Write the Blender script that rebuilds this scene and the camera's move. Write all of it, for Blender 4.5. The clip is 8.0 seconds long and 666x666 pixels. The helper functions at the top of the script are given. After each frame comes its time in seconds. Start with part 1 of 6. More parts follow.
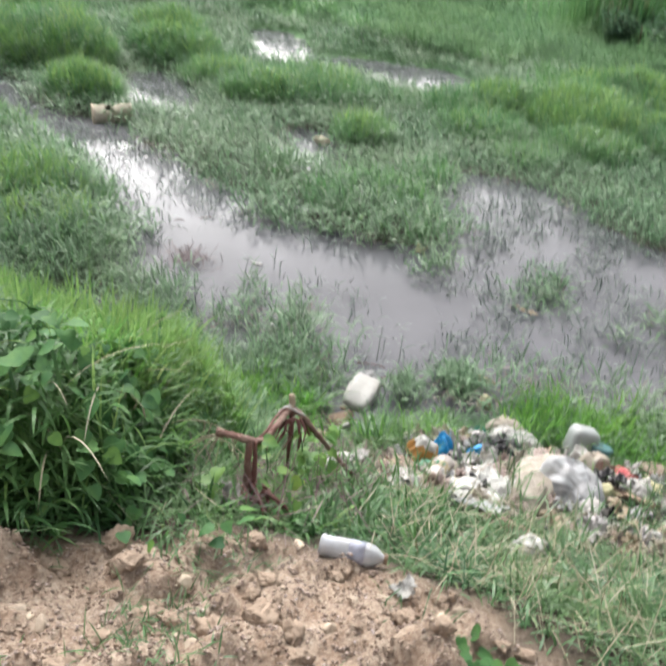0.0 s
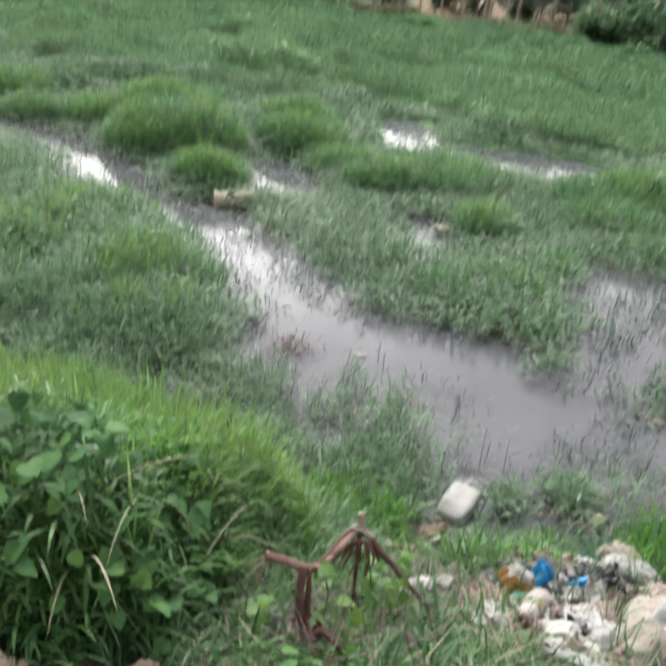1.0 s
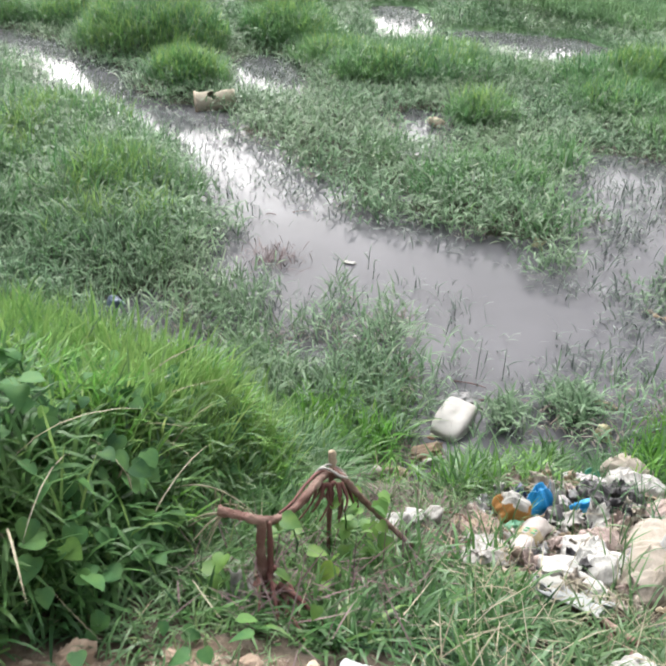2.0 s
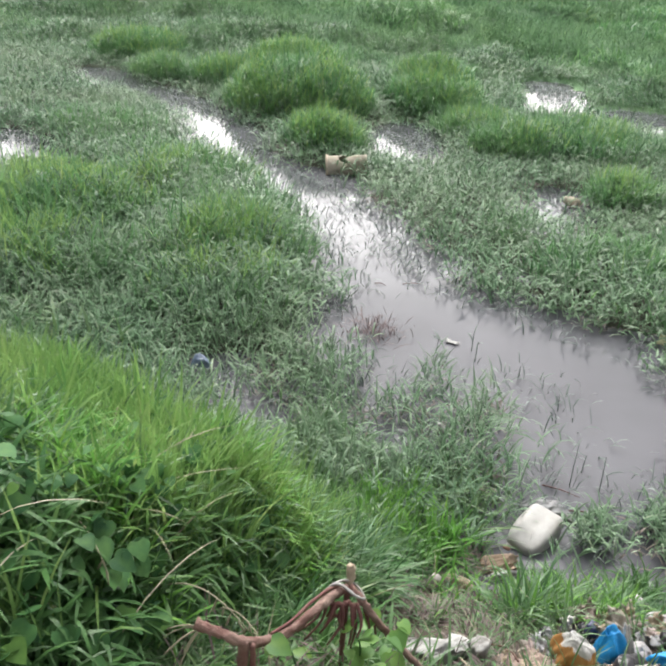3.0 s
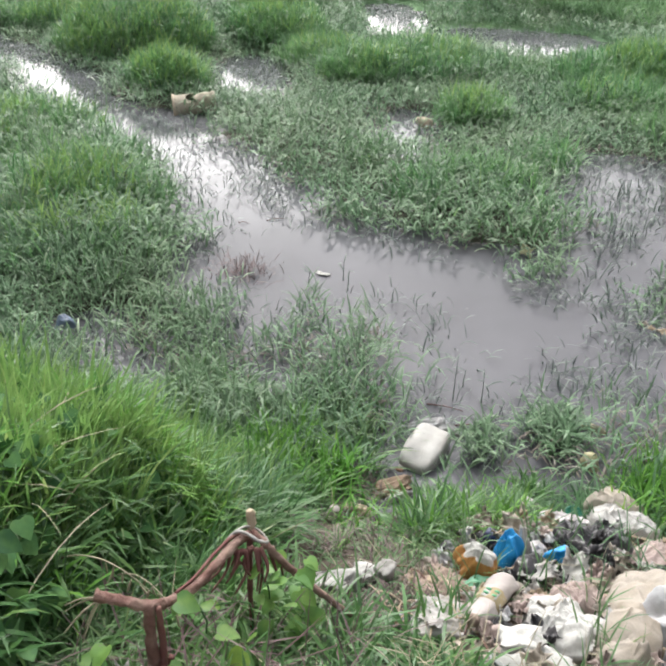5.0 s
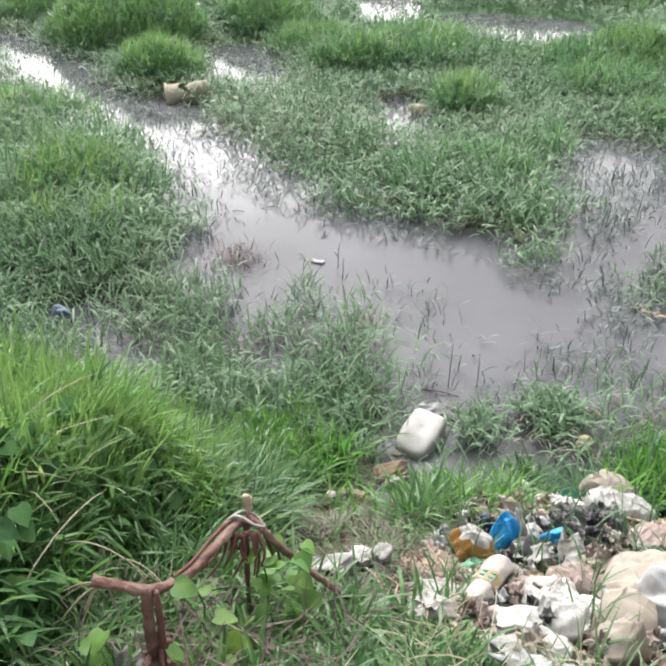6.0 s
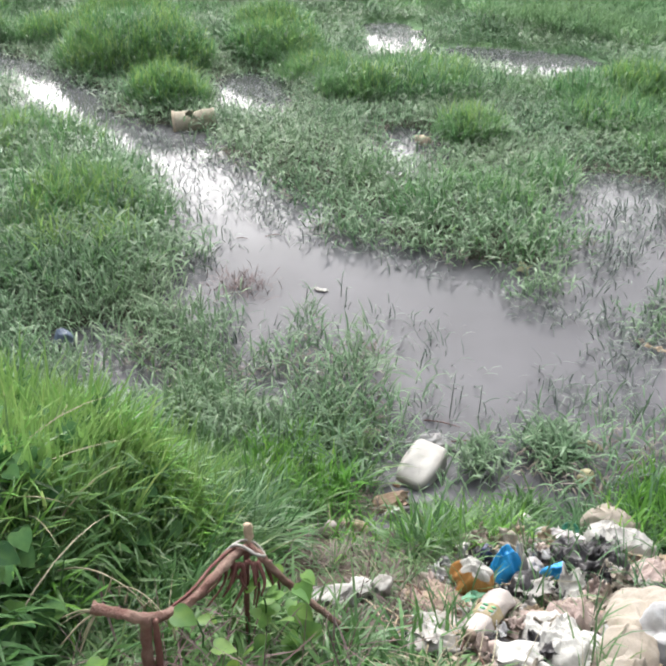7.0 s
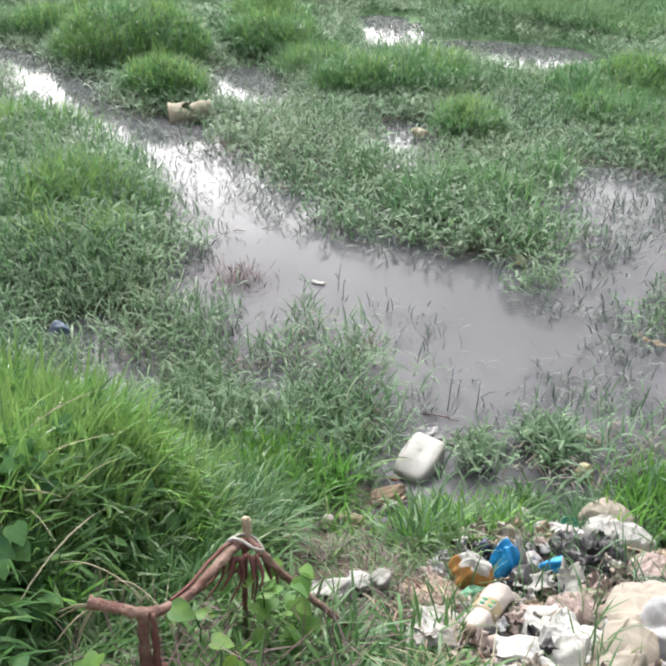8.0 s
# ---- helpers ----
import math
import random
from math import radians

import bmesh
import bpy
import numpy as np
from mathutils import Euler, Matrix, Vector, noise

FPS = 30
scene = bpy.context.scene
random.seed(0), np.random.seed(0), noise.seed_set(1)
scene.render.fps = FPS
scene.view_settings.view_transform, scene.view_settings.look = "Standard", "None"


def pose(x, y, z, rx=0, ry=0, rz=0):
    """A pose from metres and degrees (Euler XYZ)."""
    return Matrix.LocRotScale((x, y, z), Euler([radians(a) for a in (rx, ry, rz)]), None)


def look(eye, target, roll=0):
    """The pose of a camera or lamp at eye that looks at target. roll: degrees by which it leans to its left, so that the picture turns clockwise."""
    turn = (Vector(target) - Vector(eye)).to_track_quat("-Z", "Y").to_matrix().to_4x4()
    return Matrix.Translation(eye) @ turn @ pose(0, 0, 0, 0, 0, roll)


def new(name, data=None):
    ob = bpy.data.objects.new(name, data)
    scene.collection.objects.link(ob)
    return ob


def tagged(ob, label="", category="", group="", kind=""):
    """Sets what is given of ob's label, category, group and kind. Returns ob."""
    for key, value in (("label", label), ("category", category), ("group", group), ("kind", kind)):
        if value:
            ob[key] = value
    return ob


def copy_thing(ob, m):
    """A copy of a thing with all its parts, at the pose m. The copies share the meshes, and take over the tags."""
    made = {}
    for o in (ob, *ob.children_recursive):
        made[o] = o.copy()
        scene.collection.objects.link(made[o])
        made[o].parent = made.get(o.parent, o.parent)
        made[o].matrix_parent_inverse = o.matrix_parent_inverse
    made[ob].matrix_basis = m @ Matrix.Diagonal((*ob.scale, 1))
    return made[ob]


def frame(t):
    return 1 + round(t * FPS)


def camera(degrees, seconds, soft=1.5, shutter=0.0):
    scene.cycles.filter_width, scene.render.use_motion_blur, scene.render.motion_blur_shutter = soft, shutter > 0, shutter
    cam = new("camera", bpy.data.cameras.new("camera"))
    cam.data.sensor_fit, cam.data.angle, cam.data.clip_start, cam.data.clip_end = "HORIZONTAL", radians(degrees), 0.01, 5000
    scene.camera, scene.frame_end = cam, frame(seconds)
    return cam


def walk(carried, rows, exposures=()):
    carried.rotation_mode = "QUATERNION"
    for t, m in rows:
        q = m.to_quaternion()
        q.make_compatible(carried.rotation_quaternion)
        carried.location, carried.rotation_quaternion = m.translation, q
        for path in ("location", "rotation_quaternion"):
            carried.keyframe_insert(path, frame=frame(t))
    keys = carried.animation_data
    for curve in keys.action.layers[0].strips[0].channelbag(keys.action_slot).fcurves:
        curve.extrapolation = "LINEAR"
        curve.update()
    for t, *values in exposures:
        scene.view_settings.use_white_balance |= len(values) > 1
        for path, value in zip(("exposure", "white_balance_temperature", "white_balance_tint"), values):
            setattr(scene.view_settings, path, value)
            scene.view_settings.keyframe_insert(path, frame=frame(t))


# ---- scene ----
cam = camera(41.5, 8.0, soft=2.5, shutter=0.4)
PATH = [
    (0, (0.764, -1.039, 3.187), (0.415, 0.703, 2.268), 7.5),
    (0.1, (0.748, -0.993, 3.183), (0.406, 0.727, 2.220), 6.7),
    (0.2, (0.755, -0.966, 3.192), (0.327, 0.723, 2.210), 3.9),
    (0.3, (0.752, -0.925, 3.182), (0.327, 0.744, 2.165), 4.4),
    (0.4, (0.787, -0.894, 3.215), (0.281, 0.781, 2.248), 2.4),
    (0.5, (0.777, -0.856, 3.174), (0.233, 0.834, 2.253), 2.4),
    (0.6, (0.802, -0.814, 3.168), (0.24, 0.892, 2.29), 3.1),
    (0.7, (0.82, -0.79, 3.16), (0.202, 0.939, 2.368), 3.6),
    (0.8, (0.847, -0.732, 3.153), (0.167, 1.006, 2.435), 4.8),
    (1, (0.862, -0.608, 3.131), (0.194, 1.11, 2.353), 5.7),
    (1.2, (0.853, -0.491, 3.093), (0.181, 1.142, 2.152), 5.6),
    (2.3, (0.89, -0.026, 3.001), (0.232, 1.591, 2.024), 1.5),
    (2.5, (0.953, 0.07, 2.981), (0.159, 1.664, 2.071), 0.2),
    (2.7, (1.006, 0.186, 2.983), (0.105, 1.753, 2.126), 3.2),
    (3, (1.015, 0.313, 2.97), (0.063, 1.841, 2.099), 3.8),
    (3.2, (1.014, 0.359, 2.934), (0.129, 1.931, 2.07), 2.7),
    (3.5, (1.037, 0.355, 2.919), (0.45, 2.072, 2.076), 2.6),
    (3.7, (1.003, 0.378, 2.91), (0.553, 2.115, 2.027), 2.0),
    (3.9, (0.975, 0.398, 2.904), (0.528, 2.117, 1.984), 4.6),
    (4, (0.994, 0.387, 2.932), (0.516, 2.102, 2.021), 3.6),
    (4.5, (0.982, 0.379, 2.912), (0.408, 2.052, 1.979), 1.3),
    (4.7, (0.974, 0.377, 2.921), (0.33, 2.006, 1.955), 1.5),
    (5.8, (0.944, 0.397, 2.884), (0.273, 1.998, 1.889), 1.9),
    (6, (0.976, 0.372, 2.907), (0.327, 1.977, 1.905), 1.2),
    (6.5, (0.965, 0.363, 2.917), (0.295, 1.996, 1.977), 2.0),
    (7, (0.965, 0.364, 2.915), (0.302, 1.996, 1.968), 2.2),
    (7.5, (0.959, 0.36, 2.92), (0.278, 1.98, 1.965), 2.6),
    (8, (0.946, 0.381, 2.896), (0.295, 2.011, 1.937), 2.5),
]
walk(cam, [(t, look(eye, target, roll)) for t, eye, target, roll in PATH], [(0, 1.05), (.5, 1.08), (.8, 1.13), (1.0, .8), (1.2, .85), (2.5, 1.13), (3.0, .92), (3.5, .83), (4.3, .8), (6, 1.05), (8, 1.04)])

# ---- world and sun: bright overcast day ----
SUN_EL, SUN_AZ = radians(55), radians(-38)      # azimuth from +y towards +x
world = bpy.data.worlds.new("overcast_sky")
scene.world = world
world.use_nodes = True
wn, wl = world.node_tree.nodes, world.node_tree.links
sky = wn.new("ShaderNodeTexSky")
sky.sky_type, sky.sun_disc = "NISHITA", False
sky.sun_elevation, sky.sun_rotation = SUN_EL, SUN_AZ
sky.air_density, sky.dust_density, sky.ozone_density = 1.6, 9.0, 1.0
pale = wn.new("ShaderNodeHueSaturation")
pale.inputs["Saturation"].default_value = 0.18
wl.new(sky.outputs[0], pale.inputs["Color"])
wn["Background"].inputs["Strength"].default_value = 0.106
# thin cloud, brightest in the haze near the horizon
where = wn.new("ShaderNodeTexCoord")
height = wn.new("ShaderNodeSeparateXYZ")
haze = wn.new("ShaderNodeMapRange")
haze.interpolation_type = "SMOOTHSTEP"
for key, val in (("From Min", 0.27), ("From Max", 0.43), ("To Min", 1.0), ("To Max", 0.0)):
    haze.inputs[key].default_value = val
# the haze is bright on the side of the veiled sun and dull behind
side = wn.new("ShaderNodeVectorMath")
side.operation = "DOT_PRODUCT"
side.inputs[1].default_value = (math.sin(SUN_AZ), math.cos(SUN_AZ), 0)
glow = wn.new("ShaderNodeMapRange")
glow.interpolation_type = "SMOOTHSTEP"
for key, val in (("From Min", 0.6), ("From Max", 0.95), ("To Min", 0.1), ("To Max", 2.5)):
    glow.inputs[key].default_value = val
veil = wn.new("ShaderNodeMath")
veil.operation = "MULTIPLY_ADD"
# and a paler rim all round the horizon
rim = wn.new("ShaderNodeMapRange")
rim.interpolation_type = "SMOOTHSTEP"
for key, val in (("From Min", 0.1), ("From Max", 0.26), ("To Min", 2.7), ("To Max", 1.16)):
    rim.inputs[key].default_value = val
bright = wn.new("ShaderNodeVectorMath")
bright.operation = "SCALE"
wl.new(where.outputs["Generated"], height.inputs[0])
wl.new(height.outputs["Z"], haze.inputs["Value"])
wl.new(pale.outputs[0], bright.inputs[0])
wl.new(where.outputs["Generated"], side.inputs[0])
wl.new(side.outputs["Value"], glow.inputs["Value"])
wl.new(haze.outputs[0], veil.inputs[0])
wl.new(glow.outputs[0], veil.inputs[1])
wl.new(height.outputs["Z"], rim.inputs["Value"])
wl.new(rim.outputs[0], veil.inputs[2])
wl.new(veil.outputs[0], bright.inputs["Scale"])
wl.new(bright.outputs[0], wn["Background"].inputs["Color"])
sun = new("sun", bpy.data.lights.new("sun", "SUN"))
sun.data.energy, sun.data.angle, sun.data.color = 1.05, radians(16), (1.0, 0.985, 0.975)
sun.matrix_world = look((math.sin(SUN_AZ) * math.cos(SUN_EL) * 50, math.cos(SUN_AZ) * math.cos(SUN_EL) * 50, math.sin(SUN_EL) * 50), (0, 0, 0))


# ---- materials ----


def ramp(n, l, source, stops):
    r = n.new("ShaderNodeValToRGB")
    e = r.color_ramp.elements
    while len(e) < len(stops):
        e.new(0.5)
    for k, (p, c) in enumerate(stops):
        e[k].position, e[k].color = p, (*c, 1)
    l.new(source, r.inputs[0])
    return r.outputs[0]


def mixed(n, l, fac, a, b, mode="MIX"):
    m = n.new("ShaderNodeMix")
    m.data_type, m.blend_type = "RGBA", mode
    for s, v in ((m.inputs[0], fac), (m.inputs[6], a), (m.inputs[7], b)):
        if hasattr(v, "links"):
            l.new(v, s)
        elif isinstance(v, tuple):
            s.default_value = (*v, 1)
        else:
            s.default_value = v
    return m.outputs[2]


def noise_of(n, l, scale, detail=4, rough=0.6, coords="Object"):
    tc = n.new("ShaderNodeTexCoord") if coords != "World" else n.new("ShaderNodeNewGeometry")
    t = n.new("ShaderNodeTexNoise")
    t.inputs["Scale"].default_value, t.inputs["Detail"].default_value, t.inputs["Roughness"].default_value = scale, detail, rough
    l.new(tc.outputs["Position" if coords == "World" else coords], t.inputs["Vector"])
    return t.outputs["Fac"]


def material(name, base, rough=0.6, dirt=None, dirt_amount=0.5, grain=60.0, stains=9.0, bump=0.25, metal=0.0, spec=0.5, trans=0.0, tint=0.12, ior=1.45, coords="Object"):
    """A worn surface: base colour, a finer and a coarser variation, dirt in patches, and relief."""
    m = bpy.data.materials.new(name)
    m.use_nodes = True
    n, l = m.node_tree.nodes, m.node_tree.links
    p = n["Principled BSDF"]
    fine = noise_of(n, l, grain, 5, 0.65, coords)
    coarse = noise_of(n, l, stains, 4, 0.6, coords)
    c = ramp(n, l, fine, [(0.25, tuple(v * (1 - tint) for v in base)), (0.75, tuple(min(1, v * (1 + tint)) for v in base))])
    if dirt:
        f = ramp(n, l, coarse, [(0.42, (0, 0, 0)), (0.72, (dirt_amount,) * 3)])
        c = mixed(n, l, f, c, dirt)
    l.new(c, p.inputs["Base Color"])
    p.inputs["Roughness"].default_value, p.inputs["Metallic"].default_value = rough, metal
    p.inputs["Specular IOR Level"].default_value, p.inputs["Transmission Weight"].default_value = spec, trans
    p.inputs["IOR"].default_value = ior
    if bump:
        b = n.new("ShaderNodeBump")
        b.inputs["Strength"].default_value, b.inputs["Distance"].default_value = bump, 0.01
        l.new(fine, b.inputs["Height"])
        l.new(b.outputs[0], p.inputs["Normal"])
    return m


def leaf_material(name, dark, light, warm, rough=0.42, patch=1.1, through_light=0.3, spec=0.5, per_object=False):
    """Foliage: each blade its own shade, patches of fresher growth, a little light through the leaf."""
    m = bpy.data.materials.new(name)
    m.use_nodes = True
    n, l = m.node_tree.nodes, m.node_tree.links
    p, out = n["Principled BSDF"], n["Material Output"]
    g = n.new("ShaderNodeNewGeometry")
    dark, light, warm = ((a, b, min(1, c * 1.34)) for a, b, c in (dark, light, warm))
    shade = n.new("ShaderNodeObjectInfo").outputs["Random"] if per_object else g.outputs["Random Per Island"]
    c = ramp(n, l, shade, [(0.0, dark), (0.55, light), (0.93, light), (1.0, warm)])
    pn = noise_of(n, l, patch, 3, 0.55, "World")
    c2 = mixed(n, l, ramp(n, l, pn, [(0.4, (0, 0, 0)), (0.65, (0.75, 0.75, 0.75))]), c, mixed(n, l, 0.55, c, warm))
    fine = noise_of(n, l, 45, 3, 0.6, "World")
    c3 = mixed(n, l, ramp(n, l, fine, [(0.35, (0, 0, 0)), (0.7, (0.35, 0.35, 0.35))]), c2, dark)
    l.new(c3, p.inputs["Base Color"])
    p.inputs["Roughness"].default_value, p.inputs["Specular IOR Level"].default_value = rough, spec
    t = n.new("ShaderNodeBsdfTranslucent")
    l.new(c3, t.inputs["Color"])
    mx = n.new("ShaderNodeMixShader")
    mx.inputs[0].default_value = through_light
    l.new(p.outputs[0], mx.inputs[1])
    l.new(t.outputs[0], mx.inputs[2])
    l.new(mx.outputs[0], out.inputs["Surface"])
    return m


M_BANK = leaf_material("bank_grass", (0.035, 0.095, 0.032), (0.1, 0.22, 0.066), (0.24, 0.32, 0.1), patch=1.6)
M_BUSH = leaf_material("bush_grass", (0.02, 0.066, 0.02), (0.08, 0.2, 0.048), (0.19, 0.32, 0.065), patch=1.8, spec=0.28)
M_MARSH = leaf_material("marsh_weed", (0.028, 0.066, 0.026), (0.157, 0.288, 0.113), (0.345, 0.437, 0.215), rough=0.46, patch=0.7, spec=0.36)
M_SHOOT = leaf_material("shoot_grass", (0.115, 0.25, 0.055), (0.22, 0.385, 0.085), (0.385, 0.5, 0.135), patch=3.0, spec=0.3, through_light=0.4)
M_FRESH = leaf_material("fresh_grass", (0.075, 0.2, 0.03), (0.16, 0.38, 0.055), (0.3, 0.5, 0.07), patch=2.2, spec=0.35, through_light=0.38)
M_SPRIG = leaf_material("sprig", (0.04, 0.055, 0.04), (0.12, 0.16, 0.1), (0.3, 0.34, 0.24), rough=0.4, patch=2.0)
M_TUSSOCK = leaf_material("tussock_grass", (0.055, 0.15, 0.05), (0.135, 0.3, 0.085), (0.25, 0.4, 0.11), patch=0.6, through_light=0.4)
M_FAR = leaf_material("meadow_grass", (0.075, 0.15, 0.06), (0.145, 0.27, 0.1), (0.24, 0.36, 0.12), patch=0.35, rough=0.7, spec=0.15)
M_VINE = leaf_material("vine_leaf", (0.035, 0.1, 0.03), (0.075, 0.19, 0.05), (0.15, 0.29, 0.05), rough=0.6, spec=0.22, patch=14.0, per_object=True)
M_DRY = leaf_material("dry_stalk", (0.19, 0.165, 0.075), (0.34, 0.31, 0.16), (0.45, 0.42, 0.25), rough=0.7, patch=4.0, through_light=0.1)
M_DEAD = leaf_material("withered_leaf", (0.07, 0.055, 0.035), (0.17, 0.14, 0.085), (0.36, 0.33, 0.22), rough=0.6, patch=2.0, through_light=0.15)
M_STEMS = leaf_material("dead_stem", (0.045, 0.025, 0.022), (0.13, 0.08, 0.06), (0.33, 0.28, 0.2), rough=0.8, patch=5.0, through_light=0.0)
# far foliage: leaf colours lightened, the haze of distance painted in
M_CROWN = leaf_material("hazed_tree_leaf", (0.045, 0.095, 0.05), (0.09, 0.17, 0.075), (0.15, 0.24, 0.085), patch=0.3, rough=0.75, spec=0.12)
M_BARK = material("bark", (0.13, 0.1, 0.075), 0.85, (0.06, 0.05, 0.04), 0.6, 30, 4, 0.5)

# soil: dry gravelly earth above, brown litter on the bank, dark mud in the marsh, green sward far off
M_SOIL = bpy.data.materials.new("soil")
M_SOIL.use_nodes = True
_n, _l = M_SOIL.node_tree.nodes, M_SOIL.node_tree.links
_p = _n["Principled BSDF"]


def mask_of(name):
    a = _n.new("ShaderNodeAttribute")
    a.attribute_name = name
    return a.outputs["Fac"]


_f1, _f2, _f3 = noise_of(_n, _l, 55, 6, 0.7, "World"), noise_of(_n, _l, 7, 5, 0.65, "World"), noise_of(_n, _l, 160, 3, 0.6, "World")
_earth = ramp(_n, _l, _f1, [(0.3, (0.13, 0.085, 0.06)), (0.5, (0.31, 0.235, 0.178)), (0.7, (0.46, 0.39, 0.315))])
_earth = mixed(_n, _l, ramp(_n, _l, _f2, [(0.36, (0.45, 0.45, 0.45)), (0.55, (0, 0, 0))]), _earth, (0.22, 0.13, 0.08))
_earth = mixed(_n, _l, ramp(_n, _l, _f3, [(0.6, (0, 0, 0)), (0.75, (0.5, 0.5, 0.5))]), _earth, (0.58, 0.5, 0.4))
_litter = ramp(_n, _l, _f1, [(0.3, (0.03, 0.022, 0.015)), (0.55, (0.065, 0.05, 0.034)), (0.75, (0.13, 0.1, 0.07))])
_mud = ramp(_n, _l, _f1, [(0.3, (0.03, 0.032, 0.022)), (0.7, (0.075, 0.075, 0.05))])
_sward = ramp(_n, _l, noise_of(_n, _l, 0.5, 6, 0.7, "World"), [(0.3, (0.045, 0.1, 0.045)), (0.5, (0.075, 0.16, 0.065)), (0.7, (0.12, 0.22, 0.08))])
_c = mixed(_n, _l, mask_of("bank"), _mud, _litter)
_c = mixed(_n, _l, mask_of("earth"), _c, _earth)
_c = mixed(_n, _l, mask_of("sward"), _c, _sward)
_c = mixed(_n, _l, mask_of("straw"), _c, ramp(_n, _l, _f2, [(0.35, (0.12, 0.075, 0.055)), (0.65, (0.25, 0.18, 0.1))]))
_l.new(_c, _p.inputs["Base Color"])
_p.inputs["Roughness"].default_value = 0.9
_b = _n.new("ShaderNodeBump")
_b.inputs["Strength"].default_value, _b.inputs["Distance"].default_value = 0.7, 0.02
_l.new(_f1, _b.inputs["Height"])
_l.new(_b.outputs[0], _p.inputs["Normal"])

# still grey water full of silt
M_WATER = bpy.data.materials.new("silty_water")
M_WATER.use_nodes = True
_n, _l = M_WATER.node_tree.nodes, M_WATER.node_tree.links
_p = _n["Principled BSDF"]
_l.new(ramp(_n, _l, noise_of(_n, _l, 0.9, 3, 0.5, "World"), [(0.35, (0.085, 0.085, 0.095)), (0.65, (0.11, 0.11, 0.122))]), _p.inputs["Base Color"])
_p.inputs["Roughness"].default_value, _p.inputs["IOR"].default_value = 0.03, 1.33
_b = _n.new("ShaderNodeBump")
_b.inputs["Strength"].default_value, _b.inputs["Distance"].default_value = 0.08, 0.01
_l.new(noise_of(_n, _l, 3.0, 2, 0.5, "World"), _b.inputs["Height"])
_l.new(_b.outputs[0], _p.inputs["Normal"])

# ---- the lie of the land ----


def smooth(a, b, v):
    t = np.clip((np.asarray(v, float) - a) / (b - a), 0, 1)
    return t * t * (3 - 2 * t)


_lat = np.random.RandomState(7).rand(64, 64)


def value_noise(x, y):
    """Smooth noise in 0..1 over the plane, one unit to a cell."""
    x, y = np.asarray(x, float), np.asarray(y, float)
    i, j = np.floor(x).astype(int), np.floor(y).astype(int)
    u, v = x - i, y - j
    u, v = u * u * (3 - 2 * u), v * v * (3 - 2 * v)
    g = lambda a, b: _lat[a % 64, b % 64]
    return (g(i, j) * (1 - u) + g(i + 1, j) * u) * (1 - v) + (g(i, j + 1) * (1 - u) + g(i + 1, j + 1) * u) * v


def fractal(x, y, octaves=4):
    total, amp, out = 0.0, 1.0, 0.0
    for k in range(octaves):
        out = out + amp * value_noise(np.asarray(x) * 2 ** k + 13.7 * k, np.asarray(y) * 2 ** k + 5.3 * k)
        total, amp = total + amp, amp * 0.5
    return out / total


# open water: tapering reaches, each x, y, half width to x, y, half width
CHANNEL = [
    (-11.5, 11.6, .3, -8.3, 10.75, .3), (-8.3, 10.75, .28, -7.2, 10.1, .34), (-7.2, 10.1, .36, -5.7, 8.85, .32), (-5.7, 8.85, .28, -4.9, 8.5, .24),
    (-4.9, 8.55, .28, -3.8, 7.95, .44), (-3.8, 7.95, .45, -3.0, 7.2, .42), (-3.0, 7.2, .42, -2.2, 6.5, .55), (-2.2, 6.5, .5, -1.75, 5.95, .6),
    (-1.85, 5.9, .45, -1.45, 5.0, .3), (-1.7, 6.15, .88, -0.5, 6.2, .64), (-0.5, 6.2, .48, 0.1, 5.8, .75), (0.1, 5.75, .75, 0.75, 5.6, .45),
    (0.25, 5.35, .5, 0.12, 4.65, .3), (0.12, 4.65, .28, 0.1, 4.1, .22), (0.1, 4.1, .2, 0.0, 3.86, .13),
]
SIDE_POOL = [
    (0.35, 9.4, .45, 0.85, 8.5, .7), (0.85, 8.5, .7, 1.7, 7.6, .8), (1.7, 7.6, .8, 3.0, 7.2, .9), (0.85, 7.6, .4, 0.75, 6.6, .32),
    (0.7, 6.6, .32, 0.75, 5.9, .45), (1.6, 6.5, .4, 1.2, 5.5, .35), (1.2, 5.45, .35, 2.3, 5.6, .4),
]
FAR_POOLS = [
    (-5.1, 17.8, .26, -4.2, 15.6, .24), (-3.1, 15.9, .32, -1.6, 15.7, .85), (-5.2, 11.8, .36, -4.55, 10.7, .36), (-8.6, 7.6, .2, -6.9, 6.4, .24),
    (-2.3, 10.3, .14, -2.0, 9.6, .2), (-4.95, 9.0, .1, -4.4, 8.9, .12), (-2.4, 4.5, .1, -1.9, 4.15, .16), (-1.25, 5.1, .05, -1.05, 4.5, .12),
]
REACHES = CHANNEL + SIDE_POOL + FAR_POOLS


def reach_distance(x, y):
    """How far a place lies outside open water; negative in it."""
    best = np.full(np.shape(x), 99.0)
    for x0, y0, r0, x1, y1, r1 in REACHES:
        dx, dy = x1 - x0, y1 - y0
        s = np.clip(((x - x0) * dx + (y - y0) * dy) / (dx * dx + dy * dy), 0, 1)
        best = np.minimum(best, np.hypot(x - x0 - s * dx, y - y0 - s * dy) - (r0 + s * (r1 - r0)))
    return best


def shore(x):
    return 3.55 + 0.45 * smooth(-0.1, 0.6, x)


